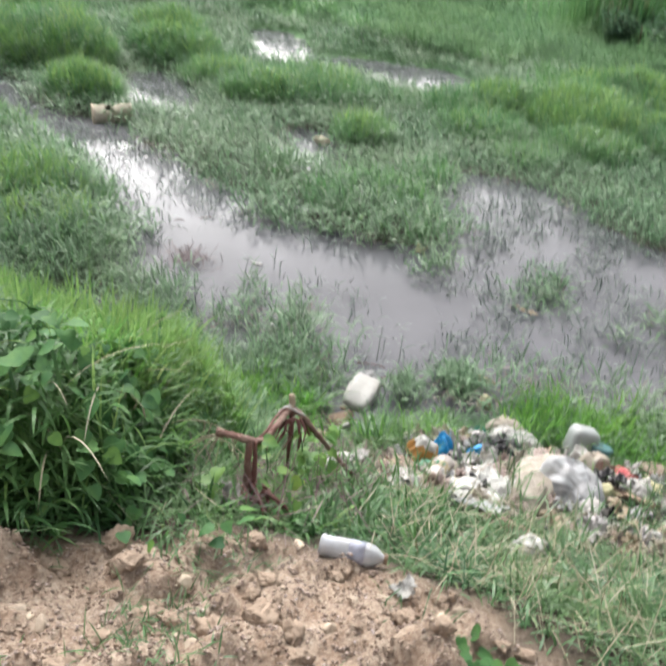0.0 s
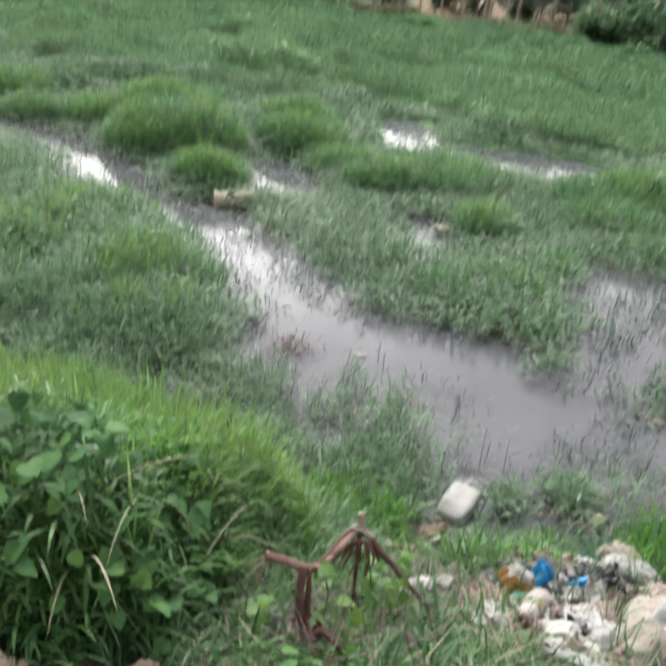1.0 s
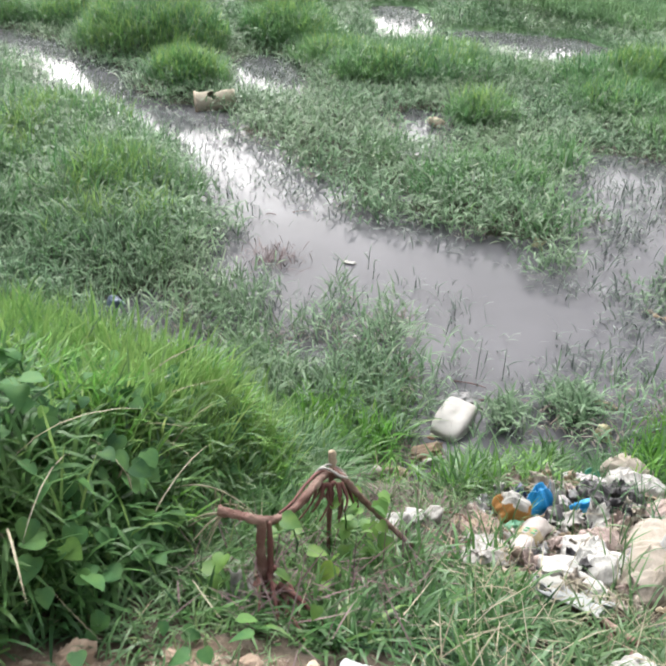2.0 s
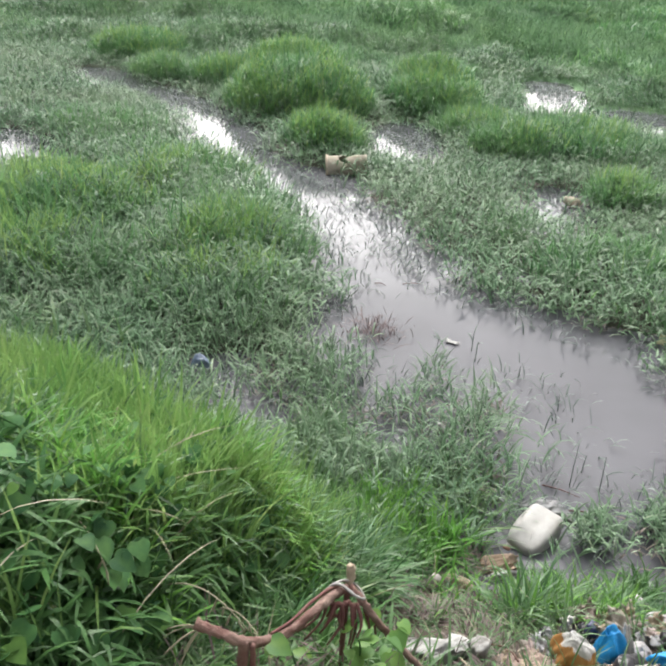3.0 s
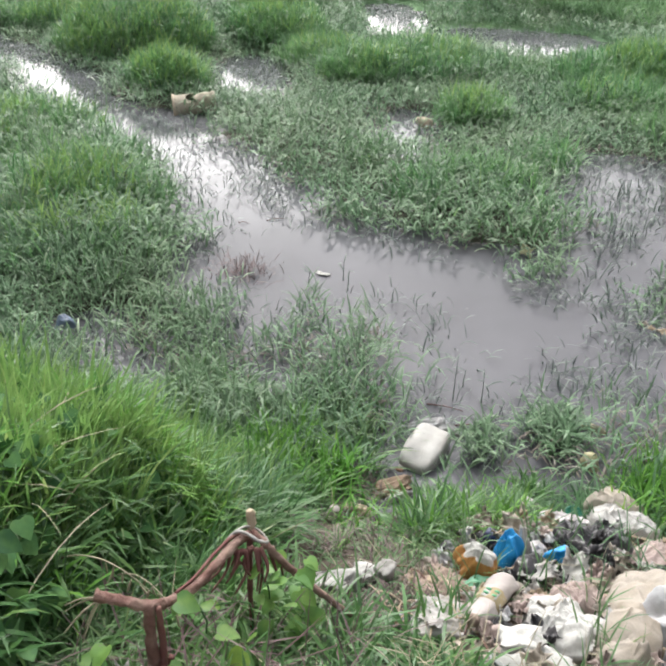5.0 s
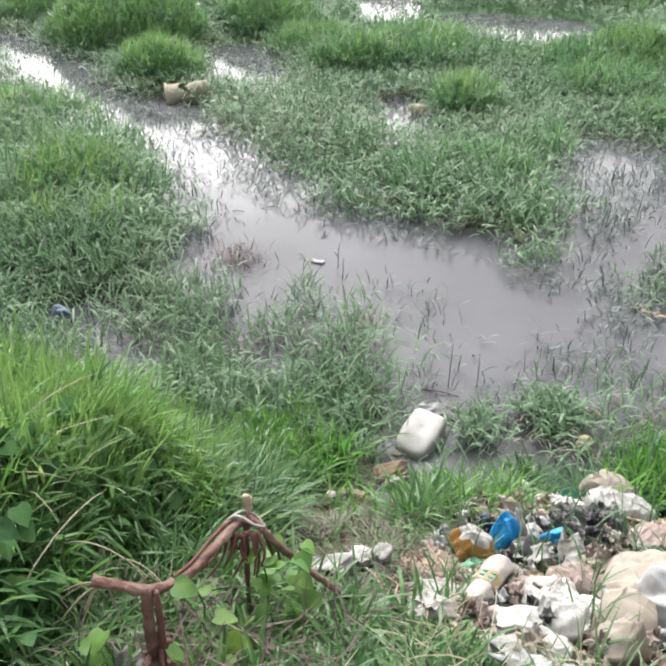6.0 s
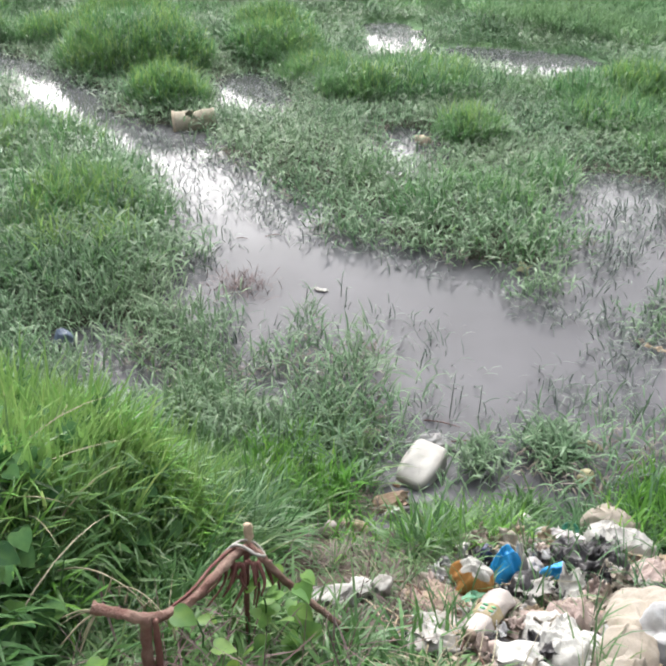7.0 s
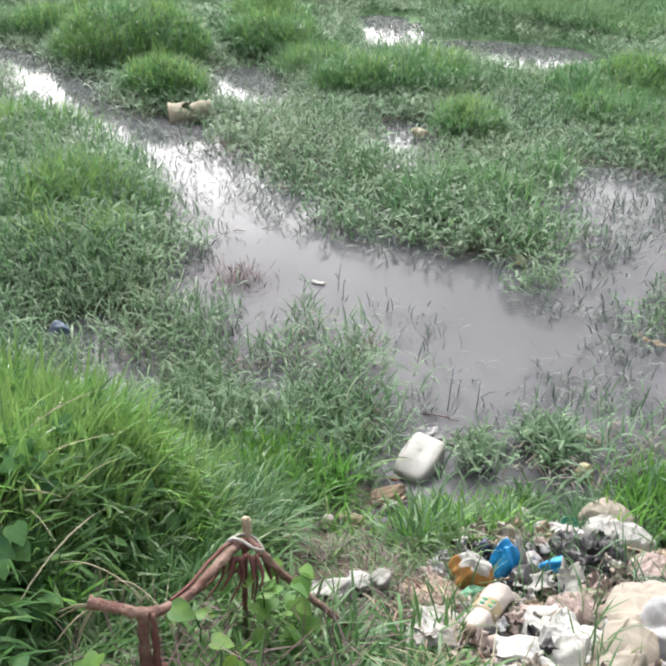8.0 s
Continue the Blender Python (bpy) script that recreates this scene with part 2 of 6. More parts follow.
def earth_edge(x):
    """Where the bare earth ends and the growth begins."""
    return np.where(x < 0.45, np.interp(x, [-4, -0.64, -0.22, 0.03, 0.45], [0.2, 0.9, 1.12, 1.3, 1.43]), np.interp(x, [0.45, 0.8, 1.1, 1.6, 4], [1.43, 1.3, 1.08, 0.75, 0.3]))


def density(x, y):
    """How thickly the marsh is grown: 0 open water, 1 full."""
    d = reach_distance(x, y)
    ragged = (fractal(np.asarray(x) * 2.3, np.asarray(y) * 2.3, 4) - 0.5) * np.clip(0.8 - np.asarray(y) * 0.005, 0.6, 0.8)
    patchy = smooth(0.28, 0.5, fractal(np.asarray(x) * 0.9 + 40, np.asarray(y) * 0.9, 3))
    full = smooth(-0.12, 0.52, d + ragged)
    return full * (0.45 + 0.55 * np.maximum(np.maximum(patchy, smooth(9, 11, y)), 0.95 * (1 - smooth(-2.0, -1.3, x))))


def land(x, y):
    x, y = np.asarray(x, float), np.asarray(y, float)
    ys = shore(x)
    upper = 1.03 + (1.35 - y) * 0.17
    slope = 1.03 * (ys - y) / (ys - 1.35)
    bed = np.where(y > ys, -0.14 * smooth(0, 0.5, y - ys), 0)
    d = density(x, y)
    marsh = bed + smooth(0.2, 0.7, y - ys) * np.minimum(d, 1) * 0.17
    marsh = marsh + smooth(11, 16, y) * np.minimum(d, 1) * 0.4 * smooth(.2, 2.0, reach_distance(x, y)) * smooth(.42, .75, fractal(x * 0.5 + 2, y * 0.5, 3))
    marsh = marsh + 0.25 * smooth(38, 47, y) + smooth(47, 70, y) * 1.2
    z = np.where(y < 1.35, upper, np.where(y < ys, slope, marsh))
    near = (y < ys) & (y > -4)
    lumps = (fractal(x * 3.1, y * 3.1, 4) - 0.5) * 0.09 + (fractal(x * 11, y * 11, 3) - 0.5) * 0.05
    clods = np.maximum(fractal(x * 5 + 9, y * 5, 4) - 0.5, 0) * 0.42 + np.maximum(fractal(x * 14 + 3, y * 14, 3) - 0.5, 0) * 0.12 + np.abs(fractal(x * 26, y * 26 + 4, 2) - 0.5) * 0.035 - 0.045
    e = 1 - smooth(-0.1, 0.1, y - earth_edge(x))
    z = z + np.where(near, lumps * np.clip((ys - y) / 0.5, 0, 1) + clods * e, 0)
    return np.where(y < -4, 1.03 + 5.35 * 0.17, z)


def axis(parts):
    return np.unique(np.concatenate(parts).round(3))


def grow(a, b, n):
    """n steps from a to b, each longer than the last."""
    return a + (b - a) * (np.geomspace(1, 60, n + 1) - 1) / 59


def mesh_of(name, verts, faces, mat, smooth_shade=True):
    """A mesh from arrays; faces all of one size."""
    me = bpy.data.meshes.new(name)
    faces = np.asarray(faces, np.int32)
    k = faces.shape[1]
    me.vertices.add(len(verts))
    me.vertices.foreach_set("co", np.asarray(verts, np.float32).ravel())
    me.loops.add(faces.size)
    me.loops.foreach_set("vertex_index", faces.ravel())
    me.polygons.add(len(faces))
    me.polygons.foreach_set("loop_start", np.arange(0, faces.size, k, dtype=np.int32))
    if smooth_shade:
        me.polygons.foreach_set("use_smooth", np.ones(len(faces), bool))
    me.update(calc_edges=True)
    me.validate()
    me.materials.append(mat)
    return me


gx = axis([-1.6 + np.arange(0, 4.4, .035), np.arange(-9, -1.6, .11), np.arange(2.8, 6, .12), -grow(9, 24, 30), grow(6, 24, 24), -grow(24, 700, 14), grow(24, 700, 14)])
gy = axis([np.arange(0.2, 4.4, .035), np.arange(4.4, 12, .09), np.arange(12, 20, .2), np.arange(20, 50, .8), grow(50, 900, 16), np.arange(-3.9, 0.2, .12), -grow(4.1, 500, 12)])
GX, GY = np.meshgrid(gx, gy)
GZ = land(GX, GY)
idx = np.arange(GX.size).reshape(GX.shape)
quads = np.stack([idx[:-1, :-1], idx[:-1, 1:], idx[1:, 1:], idx[1:, :-1]], -1).reshape(-1, 4)
ground_mesh = mesh_of("ground", np.stack([GX, GY, GZ], -1).reshape(-1, 3), quads, M_SOIL)
edge = earth_edge(GX)
wob = (fractal(GX * 4, GY * 4, 3) - 0.5) * 0.3
for key, val in (("earth", 1 - smooth(-0.08, 0.14, GY - edge + wob)), ("bank", 1 - smooth(-0.3, 0.15, GY - shore(GX))),
                 ("sward", smooth(11, 15, GY)), ("straw", smooth(46.5, 48.5, GY + wob * 6) * smooth(-21, -18, GX + wob * 4) * (1 - smooth(-5, -3, GX)))):
    ground_mesh.attributes.new(key, "FLOAT", "POINT").data.foreach_set("value", val.ravel().astype(np.float32))
tagged(new("ground", ground_mesh), "bare brown earth bank sloping to muddy marsh ground", "ground", kind="structure")

wx, wy = axis([np.linspace(-90, 90, 41)]), axis([np.linspace(3.3, 44, 21)])
WX, WY = np.meshgrid(wx, wy)
idx = np.arange(WX.size).reshape(WX.shape)
tagged(new("water", mesh_of("water", np.stack([WX, WY, WX * 0], -1).reshape(-1, 3), np.stack([idx[:-1, :-1], idx[:-1, 1:], idx[1:, 1:], idx[1:, :-1]], -1).reshape(-1, 4), M_WATER)),
               "still grey silty water between weed beds", "water", kind="structure")

# ---- growth ----
RND = np.random.RandomState(11)


def blade_arrays(base, length, width, az, lean, curl, seg=3, twist=0.5):
    """Tapering leaf blades that arch over: verts and triangles."""
    n = len(base)
    t = np.linspace(0, 1, seg + 1)
    th = lean[:, None] + curl[:, None] * (t[None, :-1] + 0.5 / seg)
    step = (length / seg)[:, None]
    out = np.concatenate([np.zeros((n, 1)), np.cumsum(np.sin(th) * step, 1)], 1)
    up = np.concatenate([np.zeros((n, 1)), np.cumsum(np.cos(th) * step, 1)], 1)
    ca, sa = np.cos(az)[:, None], np.sin(az)[:, None]
    mid = np.stack([base[:, 0:1] + out * ca, base[:, 1:2] + out * sa, base[:, 2:3] + up], -1)
    tw = (RND.rand(n) - 0.5) * 2 * twist
    side = np.stack([-np.sin(az) * np.cos(tw), np.cos(az) * np.cos(tw), np.sin(tw)], -1)[:, None, :]
    prof = np.interp(t[:-1], [0, 0.3, 0.7, 1], [0.5, 1, 0.75, 0.1])[None, :, None]
    w = width[:, None, None] * prof * 0.5
    left, right = mid[:, :-1] - side * w, mid[:, :-1] + side * w
    verts = np.concatenate([np.stack([left, right], 2).reshape(n, seg * 2, 3), mid[:, -1:]], 1)
    tri = []
    for k in range(seg - 1):
        a = 2 * k
        tri += [(a, a + 1, a + 3), (a, a + 3, a + 2)]
    tri.append((2 * seg - 2, 2 * seg - 1, 2 * seg))
    faces = (np.arange(n) * (2 * seg + 1))[:, None, None] + np.array(tri)[None]
    return verts.reshape(-1, 3), faces.reshape(-1, 3)


def blades(name, label, mat, base, length, width, lean, curl, seg=3, az=None, category="grass"):
    n = len(base)
    az = RND.rand(n) * 6.283 if az is None else az
    v, f = blade_arrays(base, length, width, az, lean, curl, seg)
    return tagged(new(name, mesh_of(name, v, f, mat)), label, category, kind="stuff")


def uni(a, b, n):
    return a + (b - a) * RND.rand(n)


def scatter(x0, x1, y0, y1, n, chance):
    """Places in a rectangle, kept where chance(x, y) allows."""
    x, y = uni(x0, x1, n), uni(y0, y1, n)
    keep = RND.rand(n) < chance(x, y)
    return x[keep], y[keep]


PILE = [(0.62, 3.05, .42, .45), (0.95, 3.2, .5, .5), (1.35, 3.3, .55, .7), (1.9, 3.3, .5, .6), (0.85, 2.55, .3, .35), (1.2, 2.75, .35, .45), (1.6, 2.7, .45, .45)]


def in_pile(x, y):
    """1 in the middle of the rubbish, 0 outside."""
    v = np.full(np.shape(x), 9.0)
    for cx, cy, rx, ry in PILE:
        v = np.minimum(v, np.hypot((x - cx) / rx, (y - cy) / ry))
    return 1 - smooth(0.8, 1.15, v)


def littered(x, y):
    """1 on the low trodden ground between branch, heap and channel."""
    spots = ((.12, 2.68, .36, .34), (-.14, 3.4, .28, .46), (-.02, 2.95, .24, .4))
    return np.max([1 - smooth(.95, 1.35, np.hypot((x - cx) / rx, (y - cy) / ry)) for cx, cy, rx, ry in spots], 0)


def bush_height(x, y):
    """The tall thicket on the bank."""
    e = earth_edge(x)
    side = 1 - smooth(-0.75, -0.25, x + 0.12 * (fractal(x * 3, y * 3, 2) - 0.5))
    return 0.52 * side * smooth(-0.05, 0.35, y - e) * (1 - smooth(2.5, 3.4, y)) * (0.75 + 0.5 * fractal(x * 2.2 + 3, y * 2.2, 3))


# mounds of taller grass: x, y, radius, height
MARSH_MOUNDS = [
    (-7.1, 11.9, 1.2, .85), (-5.45, 10.15, .62, .42), (-10.4, 12.2, .6, .36), (-9.35, 12.6, .7, .38), (-6.1, 14.6, .75, .5), (-3.4, 11.7, .65, .4),
    (-1.5, 10.5, .5, .3), (-2.9, 12.9, 1.0, .3), (-0.2, 13.3, 1.0, .3), (1.4, 13.3, 1.2, .4), (1.5, 11.9, .8, .28), (-0.05, 12.0, .8, .22),
    (-12.2, 13.5, 1.0, .5), (3.4, 13.0, 1.4, .5), (-0.15, 9.2, .7, .16), (-2.6, 12.4, .9, .22), (0.7, 10.9, .6, .14), (-4.3, 12.6, .8, .25),
    (-8.6, 13.6, 1.0, .45), (-5.6, 13.6, .9, .4), (1.9, 15.2, 1.2, .4), (-0.9, 8.1, .9, .16), (-0.25, 7.6, .6, .14), (0.1, 8.9, .5, .14), (-1.9, 8.6, .6, .12),
]
BANK_MOUNDS = [
    (-5.4, 7.4, 1.0, .33), (-4.1, 6.2, .95, .36), (-5.6, 5.7, 1.0, .45), (-8.0, 8.6, 1.0, .14), (-3.2, 5.4, .8, .26), (-4.7, 6.9, 1.0, .28),
    (-6.9, 6.0, 1.0, .4), (-3.9, 7.0, .55, .2), (-6.6, 7.9, .8, .16), (-4.9, 5.0, 1.0, .3), (-3.0, 5.7, .45, .18), (-3.4, 6.4, .5, .18),
]
TUSSOCKS = MARSH_MOUNDS + BANK_MOUNDS


def tussock_height(x, y):
    v = np.zeros(np.shape(x))
    for cx, cy, r, hh in TUSSOCKS:
        v = np.maximum(v, hh * np.clip(1 - ((x - cx) ** 2 + (y - cy) ** 2) / (r * r), 0, 1) ** 0.6)
    return v


def bank_chance(x, y):
    e = smooth(0.0, 0.25, y - earth_edge(x) + 0.25 * (fractal(x * 5, y * 5, 2) - 0.5))
    gaps = smooth(0.3, 0.5, fractal(x * 2.6 + 7, y * 2.6 + 3, 3))
    worn = 1 - 0.2 * (1 - smooth(0.25, 0.55, np.hypot((x - 0.1) / 0.6, (y - 1.75) / 0.45)))
    shaded = 1 - .88 * (1 - smooth(.15, .45, x)) * smooth(1.9, 2.3, y)
    return e * (0.35 + 0.65 * gaps) * shaded * (1 - .92 * littered(x, y)) * (1 - 0.985 * in_pile(x, y)) * worn * (1 - smooth(0.05, 0.45, y - shore(x))) * smooth(-0.02, 0.1, reach_distance(x, y))


# short and middling grass on the bank
x, y = scatter(-3.2, 3.4, 0.5, 4.5, 90000, bank_chance)
n = len(x)
tall = smooth(0.45, 0.6, fractal(x * 1.7 + 20, y * 1.7, 3))
blades("bank_grass", "green arching grass on the bank", M_BANK, np.stack([x, y, land(x, y) - .01], -1), uni(.07, .22, n) * (0.7 + 0.8 * tall), uni(.004, .011, n), uni(.1, 1.1, n), uni(.3, 1.9, n))
# thin grass straggling on to the bare earth
x, y = scatter(-1.4, 1.9, .25, 1.5, 9000, lambda x, y: smooth(.52, .68, fractal(x * 3 + 31, y * 3, 3)) * (1 - smooth(0, .2, y - earth_edge(x))))
n = len(x)
blades("straggling_grass", "thin grass straggling over bare earth", M_BANK, np.stack([x, y, land(x, y) - .005], -1), uni(.03, .11, n), uni(.003, .006, n), uni(.2, 1.2, n), uni(.2, 1.4, n))
# the bank goes on to either side
for x0, x1 in ((-14, -3.1), (3.3, 14)):
    x, y = scatter(x0, x1, .1, 4.2, 16000, lambda x, y: smooth(0, .4, y - earth_edge(np.clip(x, -4, 4)) + .3 * (fractal(x * 2, y * 2, 2) - .5)))
    n = len(x)
    blades("bank_grass", "green arching grass further along the bank", M_BANK, np.stack([x, y, land(x, y) + uni(0, .2, n)], -1), uni(.15, .4, n), uni(.014, .03, n), uni(.1, 1.1, n), uni(.3, 1.7, n), 2)
# fresher tufts along the water's edge and round the rubbish
cx, cy = scatter(-1.4, 3.2, 2.5, 4.7, 700, lambda x, y: (1 - in_pile(x, y)) * (1 - .85 * littered(x, y)) * smooth(0.06, 0.2, reach_distance(x, y)) * np.maximum(np.exp(-((y - shore(x) + 0.12) / 0.3) ** 2) * smooth(.35, .55, fractal(x * 2.5, y * 2.5 + 8, 2)), smooth(.9, 1.2, x) * np.exp(-((y - 4.35) / 0.3) ** 2)))
k = RND.randint(0, len(cx), 9500)
spread = uni(.02, .06, 9500)
x, y = cx[k] + RND.randn(9500) * spread, cy[k] + RND.randn(9500) * spread
n = len(x)
blades("tuft_grass", "bright green grass tufts at the water's edge", M_BUSH, np.stack([x, y, np.maximum(land(x, y), -.02)], -1), uni(.08, .25, n), uni(.007, .015, n), uni(.05, .8, n), uni(.5, 1.9, n))
# lush arching grass in tufts between the thicket and the channel, thinner round the branch
for count, mat, words, long, x0, x1, y0, y1, clumps in ((7500, M_BANK, "lush arching green grass in tufts on the lower bank", (.14, .36), -2.0, .3, 2.15, 4.4, 420), (9500, M_BUSH, "dark green broad grass in tufts on the lower bank", (.14, .34), -1.5, .3, 2.1, 3.7, 300),
                                                        (2300, M_BUSH, "dark green grass tufts round the dead branch", (.09, .24), -.6, .75, 1.45, 2.6, 120), (2600, M_BANK, "arching grass tufts on the trodden slope", (.08, .2), .2, 2.6, 1.4, 2.25, 130)):
    cx, cy = scatter(x0, x1, y0, y1, clumps * 2, lambda x, y: (1 - in_pile(x, y)) * smooth(.04, .2, reach_distance(x, y)) * smooth(.1, .3, y - earth_edge(x)) * (1 - littered(x, y)))
    k = RND.randint(0, len(cx), count)
    spread, turn = uni(.015, .06, count), RND.rand(count) * 6.283
    x, y = cx[k] + np.cos(turn) * spread, cy[k] + np.sin(turn) * spread
    blades("lush_grass", words, mat, np.stack([x, y, np.maximum(land(x, y), -.02) - .01], -1), uni(*long, count) * (.6 + .6 * RND.rand(len(cx))[k]), uni(.007, .016, count), uni(.05, .9, count), uni(.4, 2.2, count), 4, az=turn + RND.randn(count) * 1.1)
# leafy clumps standing in the shallows
x, y = np.concatenate([.6 + RND.randn(620) * .09, .25 + RND.randn(250) * .07, 1.05 + RND.randn(240) * .16]), np.concatenate([4.62 + RND.randn(620) * .1, 4.3 + RND.randn(250) * .1, 6.45 + RND.randn(240) * .2])
n = len(x)
blades("weed_clump", "leafy grey-green weed clumps standing in the shallows", M_MARSH, np.stack([x, y, uni(0, .12, n)], -1), uni(.06, .16, n), uni(.009, .016, n), uni(.2, 1.2, n), uni(.4, 1.6, n), category="water weed")
# thin grass coming up through the rubbish
cx, cy = scatter(.3, 2.2, 2.2, 4.0, 160, lambda x, y: in_pile(x, y) * .9)
k = RND.randint(0, len(cx), 900)
x, y = cx[k] + RND.randn(900) * .03, cy[k] + RND.randn(900) * .03
blades("heap_grass", "thin grass blades coming up through the rubbish", M_BANK, np.stack([x, y, land(x, y) + uni(0, .1, 900)], -1), uni(.08, .22, 900), uni(.004, .009, 900), uni(.1, .9, 900), uni(.2, 1.4, 900))
# the thicket
x, y = scatter(-3.6, -0.1, 0.5, 3.5, 76000, lambda x, y: smooth(0.02, 0.3, bush_height(x, y)) * (.8 + .2 * smooth(1.5, 2.1, y - .2 * x)))
n = len(x)
hh = bush_height(x, y)
blades("thicket_grass", "tall lush grass thicket on the bank", M_BUSH, np.stack([x, y, land(x, y) + hh * RND.rand(n) ** 0.55 * 0.95], -1), uni(.07, .23, n), uni(.008, .02, n), uni(.1, 1.5, n), uni(.4, 2.2, n), 4)
x, y = scatter(-3.8, -0.2, 1.3, 3.3, 27000, lambda x, y: smooth(0.08, 0.3, bush_height(x, y)) * smooth(.4, .6, fractal(x * 3 + 1, y * 3, 2)) * (.25 * smooth(1.2, 1.6, y - .35 * x) + .75 * smooth(1.85, 2.6, y - .35 * x)))
n = len(x)
blades("thicket_shoots", "upright yellow-green grass shoots", M_SHOOT, np.stack([x, y, land(x, y) + bush_height(x, y) * 0.85], -1), uni(.14, .34, n), uni(.005, .011, n), uni(0, .5, n), uni(.1, 1.0, n))
x, y = scatter(-1.5, -.2, 1.75, 3.2, 6500, lambda x, y: smooth(.03, .12, bush_height(x, y)) * smooth(.4, .55, fractal(x * 4 + 8, y * 4, 2)))
n = len(x)
blades("thicket_tips", "fresh green grass tips along the thicket's edge", M_BANK, np.stack([x, y, land(x, y) + bush_height(x, y) * uni(.6, 1.0, n)], -1), uni(.1, .26, n), uni(.006, .013, n), uni(.1, .9, n), uni(.3, 1.7, n), 4)
x, y = scatter(-1.2, -.3, 1.75, 2.7, 5200, lambda x, y: smooth(.05, .15, bush_height(x, y)) * smooth(.38, .52, fractal(x * 3.5 + 2, y * 3.5, 2)))
n = len(x)
blades("thicket_tips", "bright young grass on the thicket's shoulder", M_FRESH, np.stack([x, y, land(x, y) + bush_height(x, y) * uni(.75, 1.05, n)], -1), uni(.1, .24, n), uni(.006, .012, n), uni(.1, 1.0, n), uni(.3, 1.6, n), 4)
# tall yellow-green shoots standing in clumps along the crest
cx, cy = scatter(-1.7, -.4, 1.9, 2.75, 420, lambda x, y: smooth(.06, .2, bush_height(x, y)) * smooth(.42, .56, fractal(x * 3 + 14, y * 3 + 5, 2)))
k = RND.randint(0, len(cx), 1500)
x, y = cx[k] + RND.randn(1500) * .022, cy[k] + RND.randn(1500) * .022
blades("crest_shoots", "tall yellow-green grass shoots in clumps on the thicket's crest", M_SHOOT, np.stack([x, y, land(x, y) + bush_height(x, y) * .88], -1), uni(.17, .37, 1500) * (.6 + .6 * RND.rand(len(cx))[k]), uni(.009, .016, 1500), uni(0, .45, 1500), uni(.0, .9, 1500), 4)
# long dry stems arching out of the thicket
x, y = scatter(-2.2, -.3, 1.0, 2.3, 120, lambda x, y: smooth(.1, .3, bush_height(x, y)))
n = len(x)
blades("dry_stems", "long bleached stems arching out of the thicket", M_DRY, np.stack([x, y, land(x, y) + bush_height(x, y) * .8], -1), uni(.25, .55, n), uni(.004, .007, n), uni(.3, 1.1, n), uni(.6, 1.6, n), 6)
# dry stalks on the bank
x, y = scatter(-2.5, 2.8, 0.8, 3.4, 650, lambda x, y: smooth(0, .1, y - earth_edge(x)) * (1 - 0.6 * in_pile(x, y)))
n = len(x)
blades("dry_stalks", "dry straw-coloured stalks lying in the grass", M_DRY, np.stack([x, y, land(x, y) + uni(.0, .1, n)], -1), uni(.08, .26, n), uni(.002, .005, n), uni(.7, 1.6, n), uni(-.3, .5, n))

x, y = scatter(.5, 2.6, 1.1, 2.3, 900, lambda x, y: smooth(-.05, .1, y - earth_edge(x)))
n = len(x)
blades("dry_stalks", "dry straw-coloured stalks in the trodden grass", M_DRY, np.stack([x, y, land(x, y) + uni(.0, .12, n)], -1), uni(.1, .3, n), uni(.0025, .005, n), uni(.4, 1.6, n), uni(-.3, .7, n))

# weeds in the marsh: short drooping leaves on low stems
for name, y0, y1, x0, x1, count, size, wide, lean in (("marsh_weed", 3.7, 5.6, -5.0, 3.4, 40000, 1.45, 1.0, .9), ("marsh_weed", 5.6, 7.2, -6.5, 3.4, 42000, 1.15, 1.35, 1.3),
                                                      ("marsh_weed_beyond", 7.2, 12.5, -19, 4.2, 150000, 1.3, 1.6, 1.3), ("marsh_weed_far", 12.5, 19, -19, 4.5, 60000, 1.7, 2.3, 1.3)):
    x, y = scatter(x0, x1, y0, y1, count, lambda x, y: density(x, y) * (1 - .6 * smooth(.1, .35, x) * (1 - smooth(5.2, 5.8, y))) * smooth(0, .3, y - shore(x) + 0.12) * (1 - .3 * smooth(.08, .22, tussock_height(x, y)) * smooth(8, 10, y)) * np.maximum(1 - smooth(11, 13, y), smooth(.2, .6, reach_distance(x, y))))
    n = len(x)
    mound = tussock_height(x, y)
    z = np.maximum(land(x, y), 0) + RND.rand(n) * (0.11 + 0.10 * fractal(x * 1.3, y * 1.3, 2)) + mound * RND.rand(n) * 0.8
    blades(name, "grey-green water weed in drooping sprigs", M_MARSH, np.stack([x, y, z], -1), uni(.06, .15, n) * size, uni(.008, .015, n) * wide, uni(.1, lean, n), uni(.5, 1.6, n), 2 if y0 > 5.6 else 3, category="water weed")
x, y = scatter(-6, 2.5, 4.2, 12, 42000, lambda x, y: smooth(.1, .35, density(x, y)) * (1 - smooth(.5, .85, density(x, y))) * smooth(.42, .6, fractal(x * 1.9 + 4, y * 1.9 + 2, 3)))
n = len(x)
blades("dead_weed", "withered tan leaves at the edge of the weed beds", M_DEAD, np.stack([x, y, np.maximum(land(x, y), 0) + uni(0, .1, n)], -1), uni(.05, .13, n), uni(.007, .014, n), uni(.4, 1.5, n), uni(.2, 1.4, n), 2, category="water weed")
